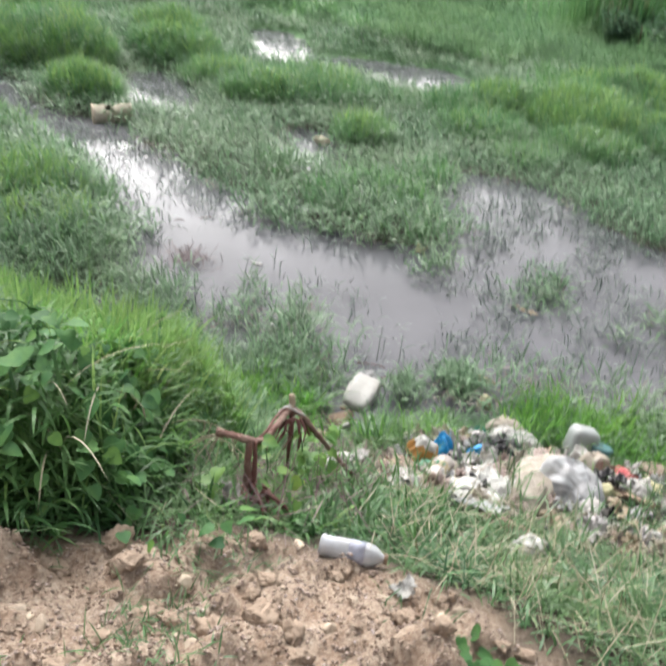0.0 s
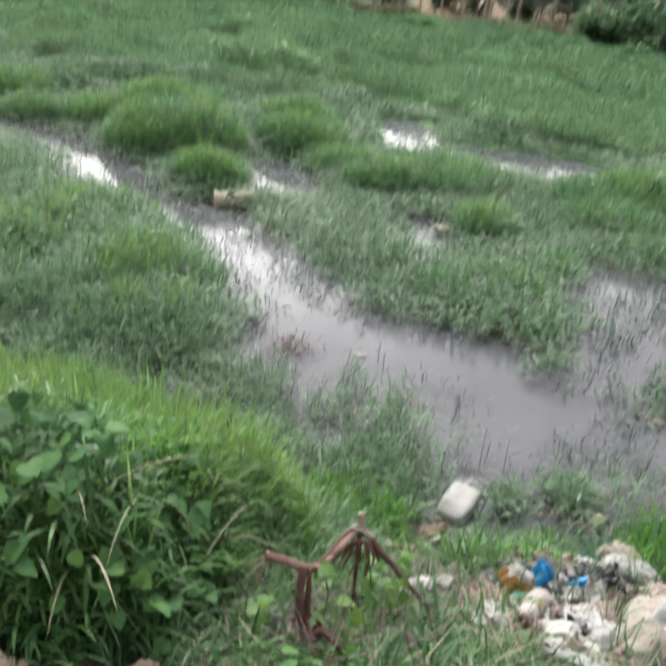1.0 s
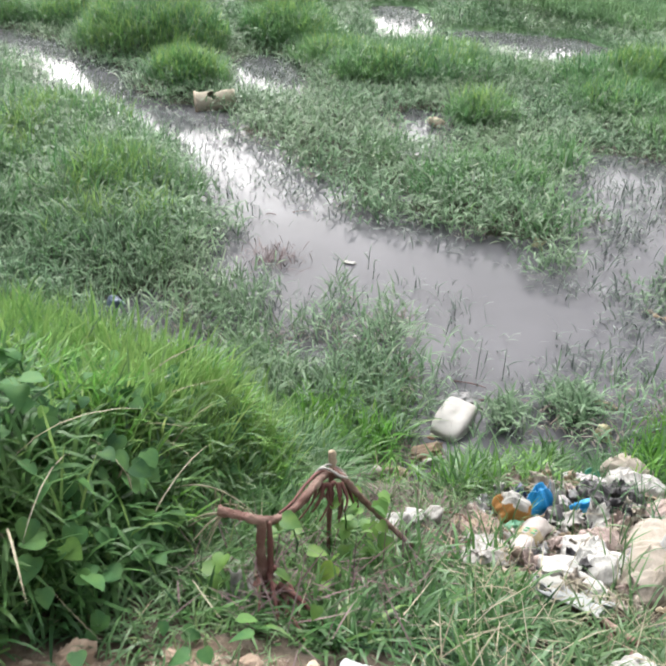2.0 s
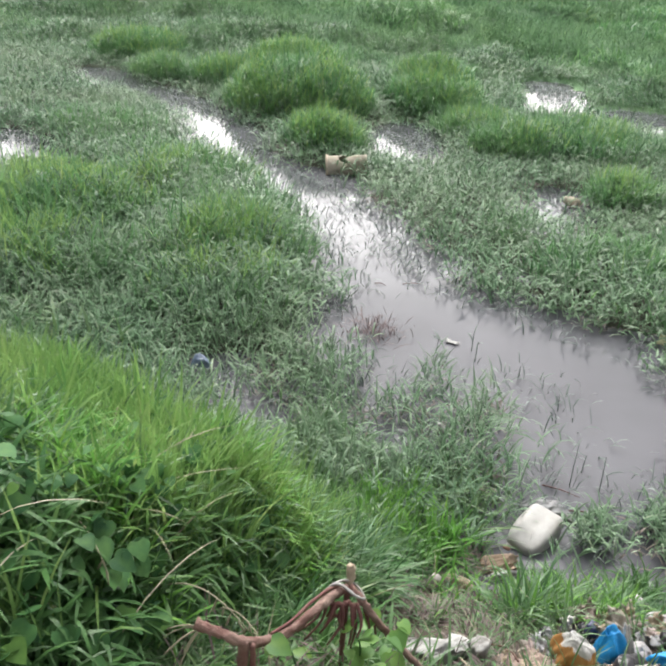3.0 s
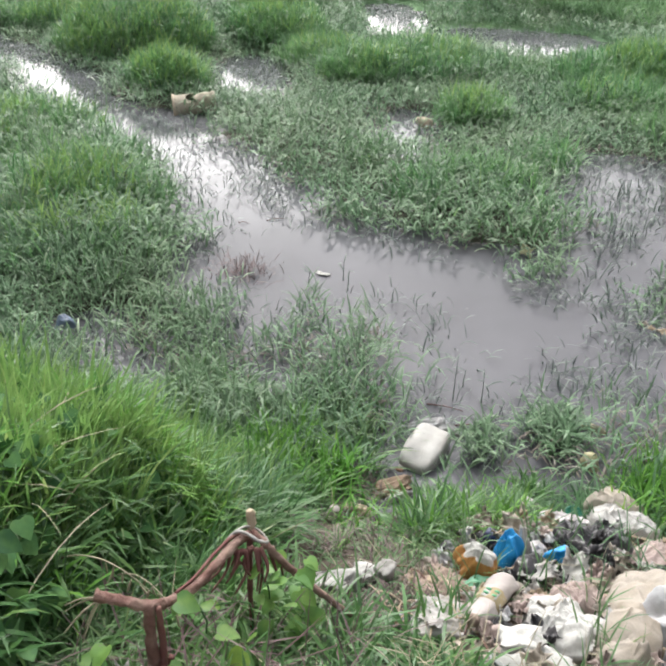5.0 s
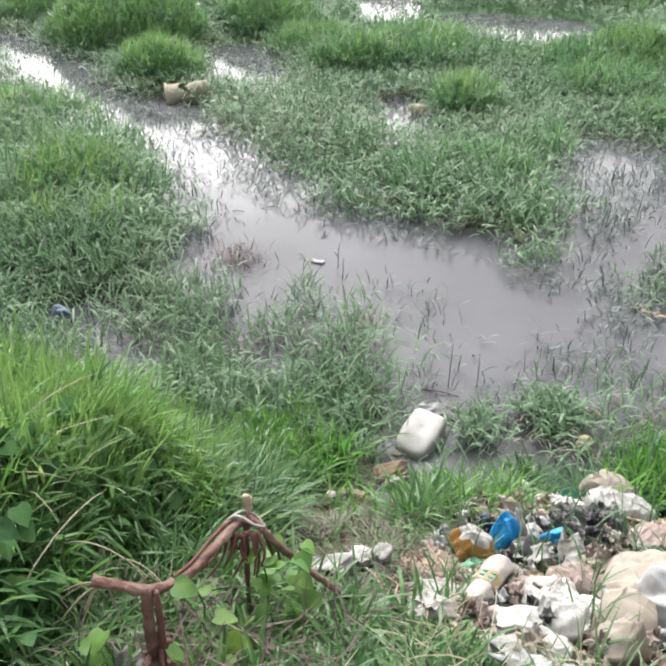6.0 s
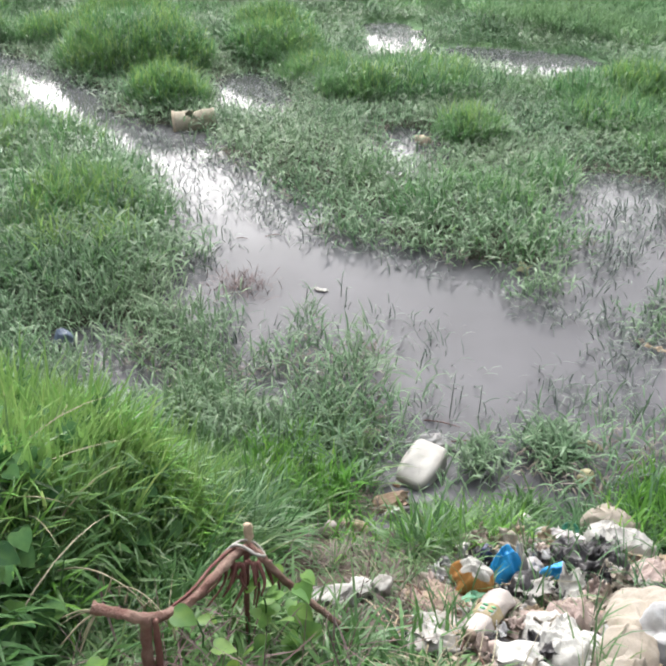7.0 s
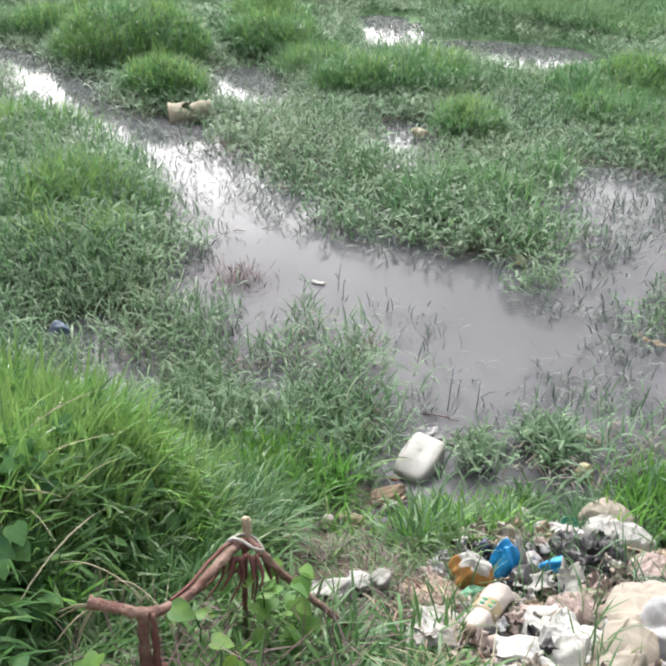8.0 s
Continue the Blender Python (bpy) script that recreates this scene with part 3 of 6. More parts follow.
# fresh grass on the mounds
x, y = scatter(-13, 5, 4.6, 16, 260000, lambda x, y: smooth(.02, .2, tussock_height(x, y)) * smooth(-0.05, .2, reach_distance(x, y)) * np.maximum(.15 + .85 * smooth(.4, .56, fractal(x * 2.4 + 6, y * 2.4, 3)), smooth(8.5, 10, y)))
n = len(x)
mound = tussock_height(x, y)
blades("tussock_grass", "bright green grass tussocks rising from the marsh", M_TUSSOCK, np.stack([x, y, np.maximum(land(x, y), 0) + mound * RND.rand(n) ** 0.6 * 0.9], -1), uni(.12, .38, n), uni(.008, .014, n) * (1 + 0.03 * y), uni(.0, .8, n), uni(.3, 1.5, n), 3)
# the youngest growth, yellow-green, on the tops of the mounds
x, y = scatter(-13, 5, 4.4, 16, 150000, lambda x, y: smooth(.12, .3, tussock_height(x, y)) * np.maximum(smooth(.46, .64, fractal(x * 1.1 + 3, y * 1.1 + 11, 3)), .6 * smooth(9, 10, y) * smooth(.4, .56, fractal(x * 1.7 + 8, y * 1.7, 2))) * smooth(-0.05, .2, reach_distance(x, y)))
n = len(x)
blades("fresh_grass", "yellow-green young grass on top of the marsh mounds", M_SHOOT, np.stack([x, y, np.maximum(land(x, y), 0) + tussock_height(x, y) * (.65 + .35 * RND.rand(n))], -1), uni(.12, .34, n), uni(.007, .012, n) * (1 + 0.03 * y), uni(.0, .6, n), uni(.2, 1.2, n), 3)
# tall bright grass where the bank meets the pool
x, y = scatter(.85, 3.2, 3.85, 4.75, 6500, lambda x, y: smooth(.38, .55, fractal(x * 3.1 + 5, y * 3.1, 2)) * np.exp(-((y - 4.25) / .28) ** 2) * smooth(.9, 1.15, x) * (1 - .9 * in_pile(x, y)))
n = len(x)
blades("edge_grass", "tall bright green grass between the heap and the pool", M_FRESH, np.stack([x, y, np.maximum(land(x, y), -.02)], -1), uni(.14, .34, n), uni(.008, .015, n), uni(.0, .5, n), uni(.2, 1.4, n))
x, y = scatter(-.35, .75, 3.05, 3.8, 2600, lambda x, y: smooth(.36, .52, fractal(x * 3.4 + 2, y * 3.4, 2)) * np.exp(-((y - 3.42) / .2) ** 2) * (1 - in_pile(x, y)) * (1 - .8 * littered(x, y)) * smooth(.0, .15, reach_distance(x, y)))
n = len(x)
blades("edge_grass", "bright green grass between the heap and the channel", M_FRESH, np.stack([x, y, np.maximum(land(x, y), -.02)], -1), uni(.1, .26, n), uni(.007, .013, n), uni(.0, .6, n), uni(.3, 1.6, n))
x, y = scatter(-.95, -.25, 3.35, 4.1, 4200, lambda x, y: (1 - smooth(.5, 1.1, np.hypot((x + .58) / .34, (y - 3.72) / .3))) * smooth(.35, .5, fractal(x * 4, y * 4 + 3, 2)))
n = len(x)
blades("edge_grass", "tall bright green grass clump beside the channel", M_FRESH, np.stack([x, y, np.maximum(land(x, y), -.02)], -1), uni(.14, .33, n), uni(.008, .015, n), uni(.0, .6, n), uni(.2, 1.5, n))
# thin low growth and withered stems on the littered ground
for name, words, mat, count, lo, hi in (("low_grass", "thin low grass on littered ground", M_BANK, 2600, .05, .15), ("withered_grass", "withered brown grass on littered ground", M_DEAD, 2000, .05, .16), ("brushwood", "thin dark dead stems on littered ground", M_STEMS, 500, .06, .18)):
    x, y = scatter(-.5, .5, 2.3, 3.9, count * 2, lambda x, y: littered(x, y) * smooth(.3, .5, fractal(x * 5 + 2, y * 5, 2)) * smooth(.0, .1, reach_distance(x, y)))
    n = len(x)
    blades(name, words, mat, np.stack([x, y, np.maximum(land(x, y), 0)], -1), uni(lo, hi, n), uni(.004, .009, n), uni(.2, 1.4, n), uni(.2, 1.6, n))
# dead stems and brushwood under the broken branch
x, y = scatter(-.35, .5, 1.45, 2.45, 850, lambda x, y: np.exp(-(((x - .06) / .28) ** 2 + ((y - 1.9) / .35) ** 2)))
n = len(x)
blades("brushwood", "tangle of thin dark dead stems under the branch", M_STEMS, np.stack([x, y, land(x, y) + uni(0, .1, n)], -1), uni(.08, .28, n), uni(.003, .007, n), uni(.6, 1.6, n), uni(-.3, .5, n), category="brushwood")
# a tangle of withered stems standing in the pond
n = 260
x, y = -1.98 + RND.randn(n) * .11, 5.74 + RND.randn(n) * .1
blades("withered_clump", "tangle of withered brown stems standing in the pond", M_STEMS, np.stack([x, y, uni(-.02, .05, n)], -1), uni(.06, .17, n), uni(.004, .008, n), uni(.2, 1.5, n), uni(.1, 1.2, n), category="water weed")
# sparse sprigs standing in the shallow water
x, y = scatter(-9, 3.2, 4.1, 18.5, 150000, lambda x, y: (1 - smooth(0, .15, reach_distance(x, y))) * np.maximum(np.maximum(0.85, smooth(9.5, 11, y)) * smooth(-.5, -.0, reach_distance(x, y)) * smooth(.36, .58, fractal(x * 1.4 + 9, y * 1.4, 3)), np.maximum(.5 * smooth(.35, .9, x) * (1 - smooth(6.9, 7.8, y)) * smooth(.42, .62, fractal(x * 2.1 + 3, y * 2.1, 3)), .55 * (1 - smooth(-2.4, -1.8, x)) * smooth(6.6, 7.2, y) * (1 - smooth(9, 10, y)) * smooth(.44, .6, fractal(x * 3.2, y * 3.2 + 5, 3)))))
n = len(x)
blades("water_sprigs", "dark sprigs of weed standing in the water", M_SPRIG, np.stack([x, y, uni(-.02, .06, n)], -1), uni(.06, .17, n), uni(.006, .012, n), uni(.0, 1.2, n), uni(.4, 2.0, n), 3, category="water weed")
# meadow beyond
x, y = scatter(-46, 12, 12.3, 30, 420000, lambda x, y: density(x, y) * smooth(.1, .5, reach_distance(x, y)) * np.clip(1.15 - y / 34, 0, 1) * ((x < y * 0.36) & (x > -1.75 * y)))
n = len(x)
swell = 0.35 * smooth(.45, .75, fractal(x * 0.45, y * 0.45, 3)) * smooth(.4, 2.6, reach_distance(x, y))
blades("meadow_grass", "hazy green marsh meadow grass", M_FAR, np.stack([x, y, np.maximum(land(x, y), 0) + swell * RND.rand(n)], -1), uni(.12, .28, n) * (.7 + .02 * y) * (.42 + .58 * smooth(.2, 2.4, reach_distance(x, y))), uni(.014, .026, n) * (.6 + .04 * y), uni(.1, 1.1, n), uni(.4, 1.5, n), 2)
g = np.random.RandomState(77)
MOUNDS = []
while len(MOUNDS) < 110:
    my = 15.5 + 31 * g.rand() ** 1.2
    mx = my * g.uniform(-1.5, .33)
    MOUNDS.append((mx, my, g.uniform(.6, 1.7), g.uniform(.25, .65)))
for name, label, mat, share in (("mound_grass", "dark green grassy mounds in the marsh meadow", M_FAR, MOUNDS[::2]), ("mound_grass", "fresh green grassy mounds in the marsh meadow", M_TUSSOCK, MOUNDS[1::2])):
    m = np.array(share)
    k = g.choice(len(m), 34000, p=m[:, 2] ** 2 / (m[:, 2] ** 2).sum())
    a, q = g.rand(34000) * 6.283, np.sqrt(g.rand(34000))
    x, y = m[k, 0] + m[k, 2] * q * np.cos(a), m[k, 1] + m[k, 2] * .8 * q * np.sin(a)
    keep = reach_distance(x, y) > 1.3
    k, q, x, y = k[keep], q[keep], x[keep], y[keep]
    n = len(x)
    blades(name, label, mat, np.stack([x, y, np.maximum(land(x, y), 0) + m[k, 3] * np.sqrt(1 - q * q * .95) * RND.rand(n) ** .5], -1), uni(.15, .4, n), uni(.02, .045, n) * (.5 + .025 * y), uni(.05, 1.0, n), uni(.3, 1.4, n), 2)
x, y = scatter(-80, 16, 28, 49, 120000, lambda x, y: (x < y * 0.32) & (x > -1.7 * y))
n = len(x)
swell = 0.5 * smooth(.45, .75, fractal(x * 0.3, y * 0.3, 3))
blades("far_meadow_grass", "hazy green meadow at the far side", M_FAR, np.stack([x, y, land(x, y) + swell * RND.rand(n)], -1), uni(.25, .5, n), uni(.05, .1, n), uni(.1, 1.1, n), uni(.3, 1.4, n), 2)

# ---- makers of shapes ----


def part(name, mesh, parent=None, label="", m=None):
    ob = new(name, mesh)
    if parent:
        ob.parent = parent
    if m is not None:
        ob.matrix_basis = m
    return tagged(ob, label)


def thing(name, label, category, m=None, group=""):
    ob = new(name)
    ob.empty_display_size = 0.05
    if m is not None:
        ob.matrix_basis = m
    return tagged(ob, label, category, group)


def finish(bm, name, mat, flat=False):
    bmesh.ops.recalc_face_normals(bm, faces=bm.faces)
    for f in bm.faces:
        f.smooth = not flat
    me = bpy.data.meshes.new(name)
    bm.to_mesh(me)
    bm.free()
    me.materials.append(mat)
    return me


def ridged(v, seed):
    s = Vector((seed * 3.17, seed * 1.31, seed * 2.43))
    a = 1 - abs(noise.noise(v + s)) * 2
    b = 1 - abs(noise.noise(v * 2.3 + s)) * 2
    c = 1 - abs(noise.noise(v * 5.1 + s)) * 2
    return a * 0.55 + b * 0.3 + c * 0.17


def tri_wave(v):
    """1 on the folds, -1 between them, flat facets in between."""
    return 4 * np.abs(v - np.floor(v + .5)) - 1


def lattice_noise(p, seed):
    """Smooth noise in -1..1 over space."""
    g = np.random.RandomState(seed).rand(16, 16, 16) * 2 - 1
    i = np.floor(p).astype(int)
    f = p - i
    f = f * f * (3 - 2 * f)
    out = 0
    for a in (0, 1):
        for b in (0, 1):
            for c in (0, 1):
                w = (f[:, 0] if a else 1 - f[:, 0]) * (f[:, 1] if b else 1 - f[:, 1]) * (f[:, 2] if c else 1 - f[:, 2])
                out = out + w * g[(i[:, 0] + a) % 16, (i[:, 1] + b) % 16, (i[:, 2] + c) % 16]
    return out


def creases(p, seed, freq, count=4, octaves=3):
    """Folded relief of crushed film: flat facets meeting in sharp, uneven creases."""
    g = np.random.RandomState(seed * 5 + 2)
    warp = np.stack([lattice_noise(p * 1.3 + 7 * k, seed + k) for k in range(3)], -1)
    out = 0
    for o in range(octaves):
        for _ in range(count):
            d = g.randn(p.shape[1])
            d /= np.linalg.norm(d)
            fade = .5 + .5 * np.clip(lattice_noise(p * .9 + g.rand() * 9, seed + o) * 4 - .4, -1, 1)
            out = out + tri_wave((p + .3 * warp) @ d * freq * (1.9 ** o) * (.7 + .6 * g.rand()) + g.rand()) * fade / 1.75 ** o
    return out / count


ICO = {}


def icosphere(detail):
    if detail not in ICO:
        bm = bmesh.new()
        bmesh.ops.create_icosphere(bm, subdivisions=detail, radius=1)
        ICO[detail] = (np.array([v.co for v in bm.verts]), np.array([[v.index for v in f.verts] for f in bm.faces]))
        bm.free()
    return ICO[detail]


def crumple(name, mat, size, seed, amp=0.28, freq=1.5, detail=5, sag=0.55, pinch=0.0):
    """A soft crushed body of film or cloth: lobes, slack flats and sharp creases, flat below. size: length, breadth, height."""
    g = np.random.RandomState(seed * 13 + 5)
    p, f = icosphere(detail)
    q = p * (1 + .42 * lattice_noise(p * 1.1 + 8, seed) + .2 * lattice_noise(p * 2.3 + 8, seed + 1))[:, None]
    for _ in range(5):
        ax = np.array([g.randn(), g.randn(), abs(g.randn()) * .8 + .1])
        ax /= np.linalg.norm(ax)
        k = np.maximum(q @ ax - g.uniform(.5, .85), 0)
        q = q - ax * (k * .75)[:, None]
    rel = amp * .22 * creases(p, seed, freq * .55)
    for _ in range(22):
        c = g.randn(3)
        c /= np.linalg.norm(c)
        d = np.cross(c, g.randn(3))
        d /= np.linalg.norm(d)
        rel = rel + g.choice([1, 1, -1]) * g.uniform(.03, .1) * np.exp(-np.abs((p - c) @ d) / g.uniform(.02, .06)) * np.exp(-((p - c) ** 2).sum(1) / g.uniform(.15, .6))
    q = q * (1 + rel)[:, None]
    if pinch:
        t = np.clip((q[:, 2] - .25) / .6, 0, 1)
        k = 1 - pinch * t
        q = np.stack([q[:, 0] * k, q[:, 1] * k, q[:, 2] * (1 + .45 * pinch * (t > 0))], -1)
    # the skirt spreads where it meets the ground
    low = smooth(.1, 1.0, -q[:, 2])
    q = np.stack([q[:, 0] * (1 + .25 * low), q[:, 1] * (1 + .25 * low), np.maximum(q[:, 2], -sag)], -1)
    v = np.stack([q[:, 0] * size[0] / 2, q[:, 1] * size[1] / 2, (q[:, 2] + sag) * size[2] / (1 + sag)], -1)
    return mesh_of(name, v, f, mat)


def drape(name, mat, lx, ly, lumps, seed, fold=.02, freq=9.0, cells=84, hang=.6):
    """A large slack bag or sack of film or cloth lying over its contents: humps (x, y, radius, height) under a creased skin with a ragged, turned-under edge."""
    s = np.linspace(-1, 1, cells)
    u, w = np.meshgrid(s, s)
    u, w = u.ravel(), w.ravel()
    a = np.arctan2(w, u)
    m = np.maximum(np.abs(u), np.abs(w))
    rr = np.hypot(u, w) + 1e-9
    rag = 1 + .16 * lattice_noise(np.stack([np.cos(a) * 1.4, np.sin(a) * 1.4, a * 0 + seed], -1) + 20, seed)
    sq = m * (1 + .18 * (1 - (m / rr)))
    x, y = u / rr * sq * rag * lx / 2, w / rr * sq * rag * ly / 2
    z = np.zeros(len(x))
    for cx, cy, r, h in lumps:
        z = z + (h * np.clip(1 - ((x - cx) ** 2 + (y - cy) ** 2) / (1.2 * r * r), 0, 1) ** .6) ** 5
    z = z ** .2
    p = np.stack([x, y, z * .8], -1) * 1.0
    z = z * (1 - smooth(.86, 1.0, m) * hang)
    rel = .9 * creases(p * freq * 1.5 + 30, seed, .6, 4, 4)
    # tight straight folds running out from the humps
    g = np.random.RandomState(seed * 3 + 1)
    for k in range(46):
        cx, cy, r, h = lumps[g.randint(len(lumps))]
        cx, cy, a = cx + g.randn() * r * .55, cy + g.randn() * r * .55, g.rand() * 6.283
        along, across = (x - cx) * math.cos(a) + (y - cy) * math.sin(a), (y - cy) * math.cos(a) - (x - cx) * math.sin(a)
        length, width = g.uniform(.15, .5) * min(lx, ly), g.uniform(.005, .014)
        rel = rel + g.choice([1.0, 1.0, -.8]) * g.uniform(.3, 1.0) * np.exp(-np.abs(across + 1.2 * g.randn() * along ** 2) / width) * np.clip(1 - (along / length) ** 2, 0, 1)
    z = z + fold * rel * (1 - .6 * smooth(.9, 1, m)) + .012
    x, y = x + fold * .8 * lattice_noise(p * freq * 1.2 + 3, seed + 3), y + fold * .8 * lattice_noise(p * freq * 1.2 + 9, seed + 4)
    idx = np.arange(cells * cells).reshape(cells, cells)
    f = np.stack([idx[:-1, :-1], idx[:-1, 1:], idx[1:, 1:], idx[1:, :-1]], -1).reshape(-1, 4)
    top = np.stack([x, y, z], -1)
    n = len(x)
    rim = np.concatenate([idx[0, :], idx[1:, -1], idx[-1, -2::-1], idx[-2:0:-1, 0]])
    under = top * np.array([.97, .97, 1]) - np.array([0, 0, .02])
    under[:, 2] = np.minimum(under[:, 2], -.01)
    side = np.stack([rim, rim + n, np.roll(rim, -1) + n, np.roll(rim, -1)], -1)
    return mesh_of(name, np.concatenate([top, under]), np.concatenate([f, f[:, ::-1] + n, side]), mat)


def folds(x, y, seed):
    """Crossing straight creases."""
    h = 0.0
    for k in range(5):
        a = seed * 1.7 + k * 2.4
        v = (x * math.cos(a) + y * math.sin(a)) * (1.6 + 1.1 * k) + seed * .37 * k
        h += (4 * abs(v - math.floor(v + .5)) - 1) / (1.4 + k)
    return h * .5


def sheet(name, mat, lx, ly, seed, curl=0.25, rough=0.09, cells=18, thick=0.0025, jag=0.12):
    """A scrap of film, card or foam with torn edges, buckled, with thickness."""
    bm = bmesh.new()
    bmesh.ops.create_grid(bm, x_segments=cells, y_segments=max(4, int(cells * ly / lx)), size=0.5)
    for v in bm.verts:
        x, y = v.co.x, v.co.y
        e = 1 + jag * noise.noise(Vector((x * 5, y * 5, seed * 2.1)))
        z = curl * ((x * 1.6) ** 2 + (y * 1.2) ** 2) * 0.5 * max(lx, ly) + rough * lx * (ridged(Vector((x * 3, y * 3, 0)), seed) - 0.3) * .4 + rough * lx * .8 * folds(x, y, seed)
        v.co = Vector((x * lx * e, y * ly * e, z))
    top = list(bm.faces)
    ret = bmesh.ops.solidify(bm, geom=top, thickness=thick)
    low = min(v.co.z for v in bm.verts)
    for v in bm.verts:
        v.co.z -= low
    return finish(bm, name, mat)


def lathe(name, mat, profile, n=20, dent=0.0, seed=1, squash=1.0):
    """A turned shape about z from (radius, height) pairs; dents make it worn."""
    bm = bmesh.new()
    rings = []
    for r, z in profile:
        ring = []
        for k in range(n):
            a = 6.28318 * k / n
            d = 1 + dent * noise.noise(Vector((math.cos(a) * 1.7, math.sin(a) * 1.7, z * 14 + seed * 5)))
            ring.append(bm.verts.new((r * d * math.cos(a), r * d * math.sin(a) * squash, z)))
        rings.append(ring)
    for a, b in zip(rings, rings[1:]):
        for k in range(n):
            bm.faces.new((a[k], a[(k + 1) % n], b[(k + 1) % n], b[k]))
    bm.faces.new(rings[0][::-1])
    bm.faces.new(rings[-1])
    return finish(bm, name, mat)


def tube(name, mat, pts, radii, n=9, knobbly=0.12, seed=1, steps=5):
    """A branch or stick through the points, with knots and uneven thickness."""
    pts = [Vector(p) for p in pts]
    path, rad = [], []
    for i in range(len(pts) - 1):
        p0, p1, p2, p3 = pts[max(i - 1, 0)], pts[i], pts[i + 1], pts[min(i + 2, len(pts) - 1)]
        for s in range(steps):
            t = s / steps
            path.append(0.5 * ((2 * p1) + (p2 - p0) * t + (2 * p0 - 5 * p1 + 4 * p2 - p3) * t * t + (3 * p1 - p0 - 3 * p2 + p3) * t ** 3))
            rad.append(radii[i] + (radii[i + 1] - radii[i]) * t)
    path.append(pts[-1])
    rad.append(radii[-1])
    bm = bmesh.new()
    rings = []
    for i, p in enumerate(path):
        d = (path[min(i + 1, len(path) - 1)] - path[max(i - 1, 0)]).normalized()
        u = d.orthogonal().normalized() if i == 0 else (u - d * u.dot(d)).normalized()
        w = d.cross(u)
        ring = []
        for k in range(n):
            a = 6.28318 * k / n
            r = rad[i] * (1 + knobbly * noise.noise(Vector((math.cos(a) * 1.2, math.sin(a) * 1.2 + seed * 7, i * 0.45))))
            ring.append(bm.verts.new(p + u * (r * math.cos(a)) + w * (r * math.sin(a))))
        rings.append(ring)
    for a, b in zip(rings, rings[1:]):
        for k in range(n):
            bm.faces.new((a[k], a[(k + 1) % n], b[(k + 1) % n], b[k]))
    bm.faces.new(rings[0][::-1])
    bm.faces.new(rings[-1])
    return finish(bm, name, mat)


def boulder(name, mat, size, seed, detail=3, amp=0.35, grit=0.1):
    """An angular lump: noise, then many flat breaks."""
    g = random.Random(seed * 7 + 1)
    cuts = [(Vector((g.gauss(0, 1), g.gauss(0, 1), g.gauss(0, 1))).normalized(), g.uniform(.45, .85)) for _ in range(11)]
    bm = bmesh.new()
    bmesh.ops.create_icosphere(bm, subdivisions=detail, radius=1)
    for v in bm.verts:
        p = v.co.copy()
        q = p * (1 + amp * noise.noise(p * 1.3 + Vector((seed * 4.1, 0, 0))))
        for ax, lim in cuts:
            k = q.dot(ax) - lim
            if k > 0:
                q -= ax * k * 0.92
        q *= 1 + grit * (noise.noise(p * 4 + Vector((0, seed, 0))) + .6 * noise.noise(p * 9) + .4 * noise.noise(p * 19))
        v.co = Vector((q.x * size[0] / 2, q.y * size[1] / 2, (q.z + 0.45) * size[2] / 1.45))
    return finish(bm, name, mat)


def block(name, mat, lx, ly, lz, seed, cells=7, rough=0.12):
    """A broken slab of stiff foam: knobbly faces, chipped edges."""
    bm = bmesh.new()
    bmesh.ops.create_cube(bm, size=1)
    bmesh.ops.subdivide_edges(bm, edges=bm.edges[:], cuts=cells, use_grid_fill=True)
    for v in bm.verts:
        p = v.co.copy()
        c = 1 - 0.14 * max(0, abs(p.x) + abs(p.y) + abs(p.z) - 1.0)
        o = noise.noise_vector(p * 3.2 + Vector((seed * 3, 0, 0))) * rough + noise.noise_vector(p * 9 + Vector((0, seed, 0))) * rough * 0.4
        v.co = Vector(((p.x * c + o.x) * lx, (p.y * c + o.y) * ly, (p.z * c + o.z + 0.5) * lz))
    return finish(bm, name, mat)


def at(x, y, dz=0.0, rx=0, ry=0, rz=0, z=None):
    return pose(x, y, (float(land(x, y)) if z is None else z) + dz, rx, ry, rz)


# ---- plastics, cloth, wood ----
GRIME = (0.16, 0.125, 0.085)
M_WHITE = material("white_plastic", (0.33, 0.32, 0.305), 0.45, GRIME, 0.45, 40, 7, 0.15)
M_CAN = material("milky_plastic", (0.36, 0.352, 0.335), 0.45, (0.27, 0.23, 0.18), 0.3, 22, 8, 0.12)
M_FOAM = material("white_foam", (0.365, 0.36, 0.345), 0.8, (0.27, 0.22, 0.16), 0.28, 90, 12, 0.4)
M_PACK = material("packing_foam", (0.43, 0.425, 0.405), 0.75, (0.3, 0.26, 0.2), 0.12, 90, 12, 0.4)
M_BLUE = material("blue_plastic", (0.015, 0.29, 0.66), 0.42, (0.02, 0.12, 0.3), 0.5, 30, 14, 0.2)
M_ORANGE = material("brown_stained_plastic", (0.4, 0.2, 0.06), 0.45, (0.2, 0.1, 0.04), 0.6, 30, 14, 0.25)
M_GREENW = material("green_wrapper", (0.11, 0.33, 0.2), 0.4, GRIME, 0.4, 40, 16, 0.2)
M_TAN = material("tan_wrapper", (0.32, 0.255, 0.175), 0.5, GRIME, 0.5, 40, 12, 0.25)
M_BEIGE = material("cream_sack", (0.305, 0.27, 0.23), 0.65, (0.25, 0.2, 0.14), 0.6, 120, 6, 0.25)
M_GREY = material("grey_film", (0.36, 0.34, 0.34), 0.35, (0.13, 0.11, 0.1), 0.6, 40, 9, 0.25)
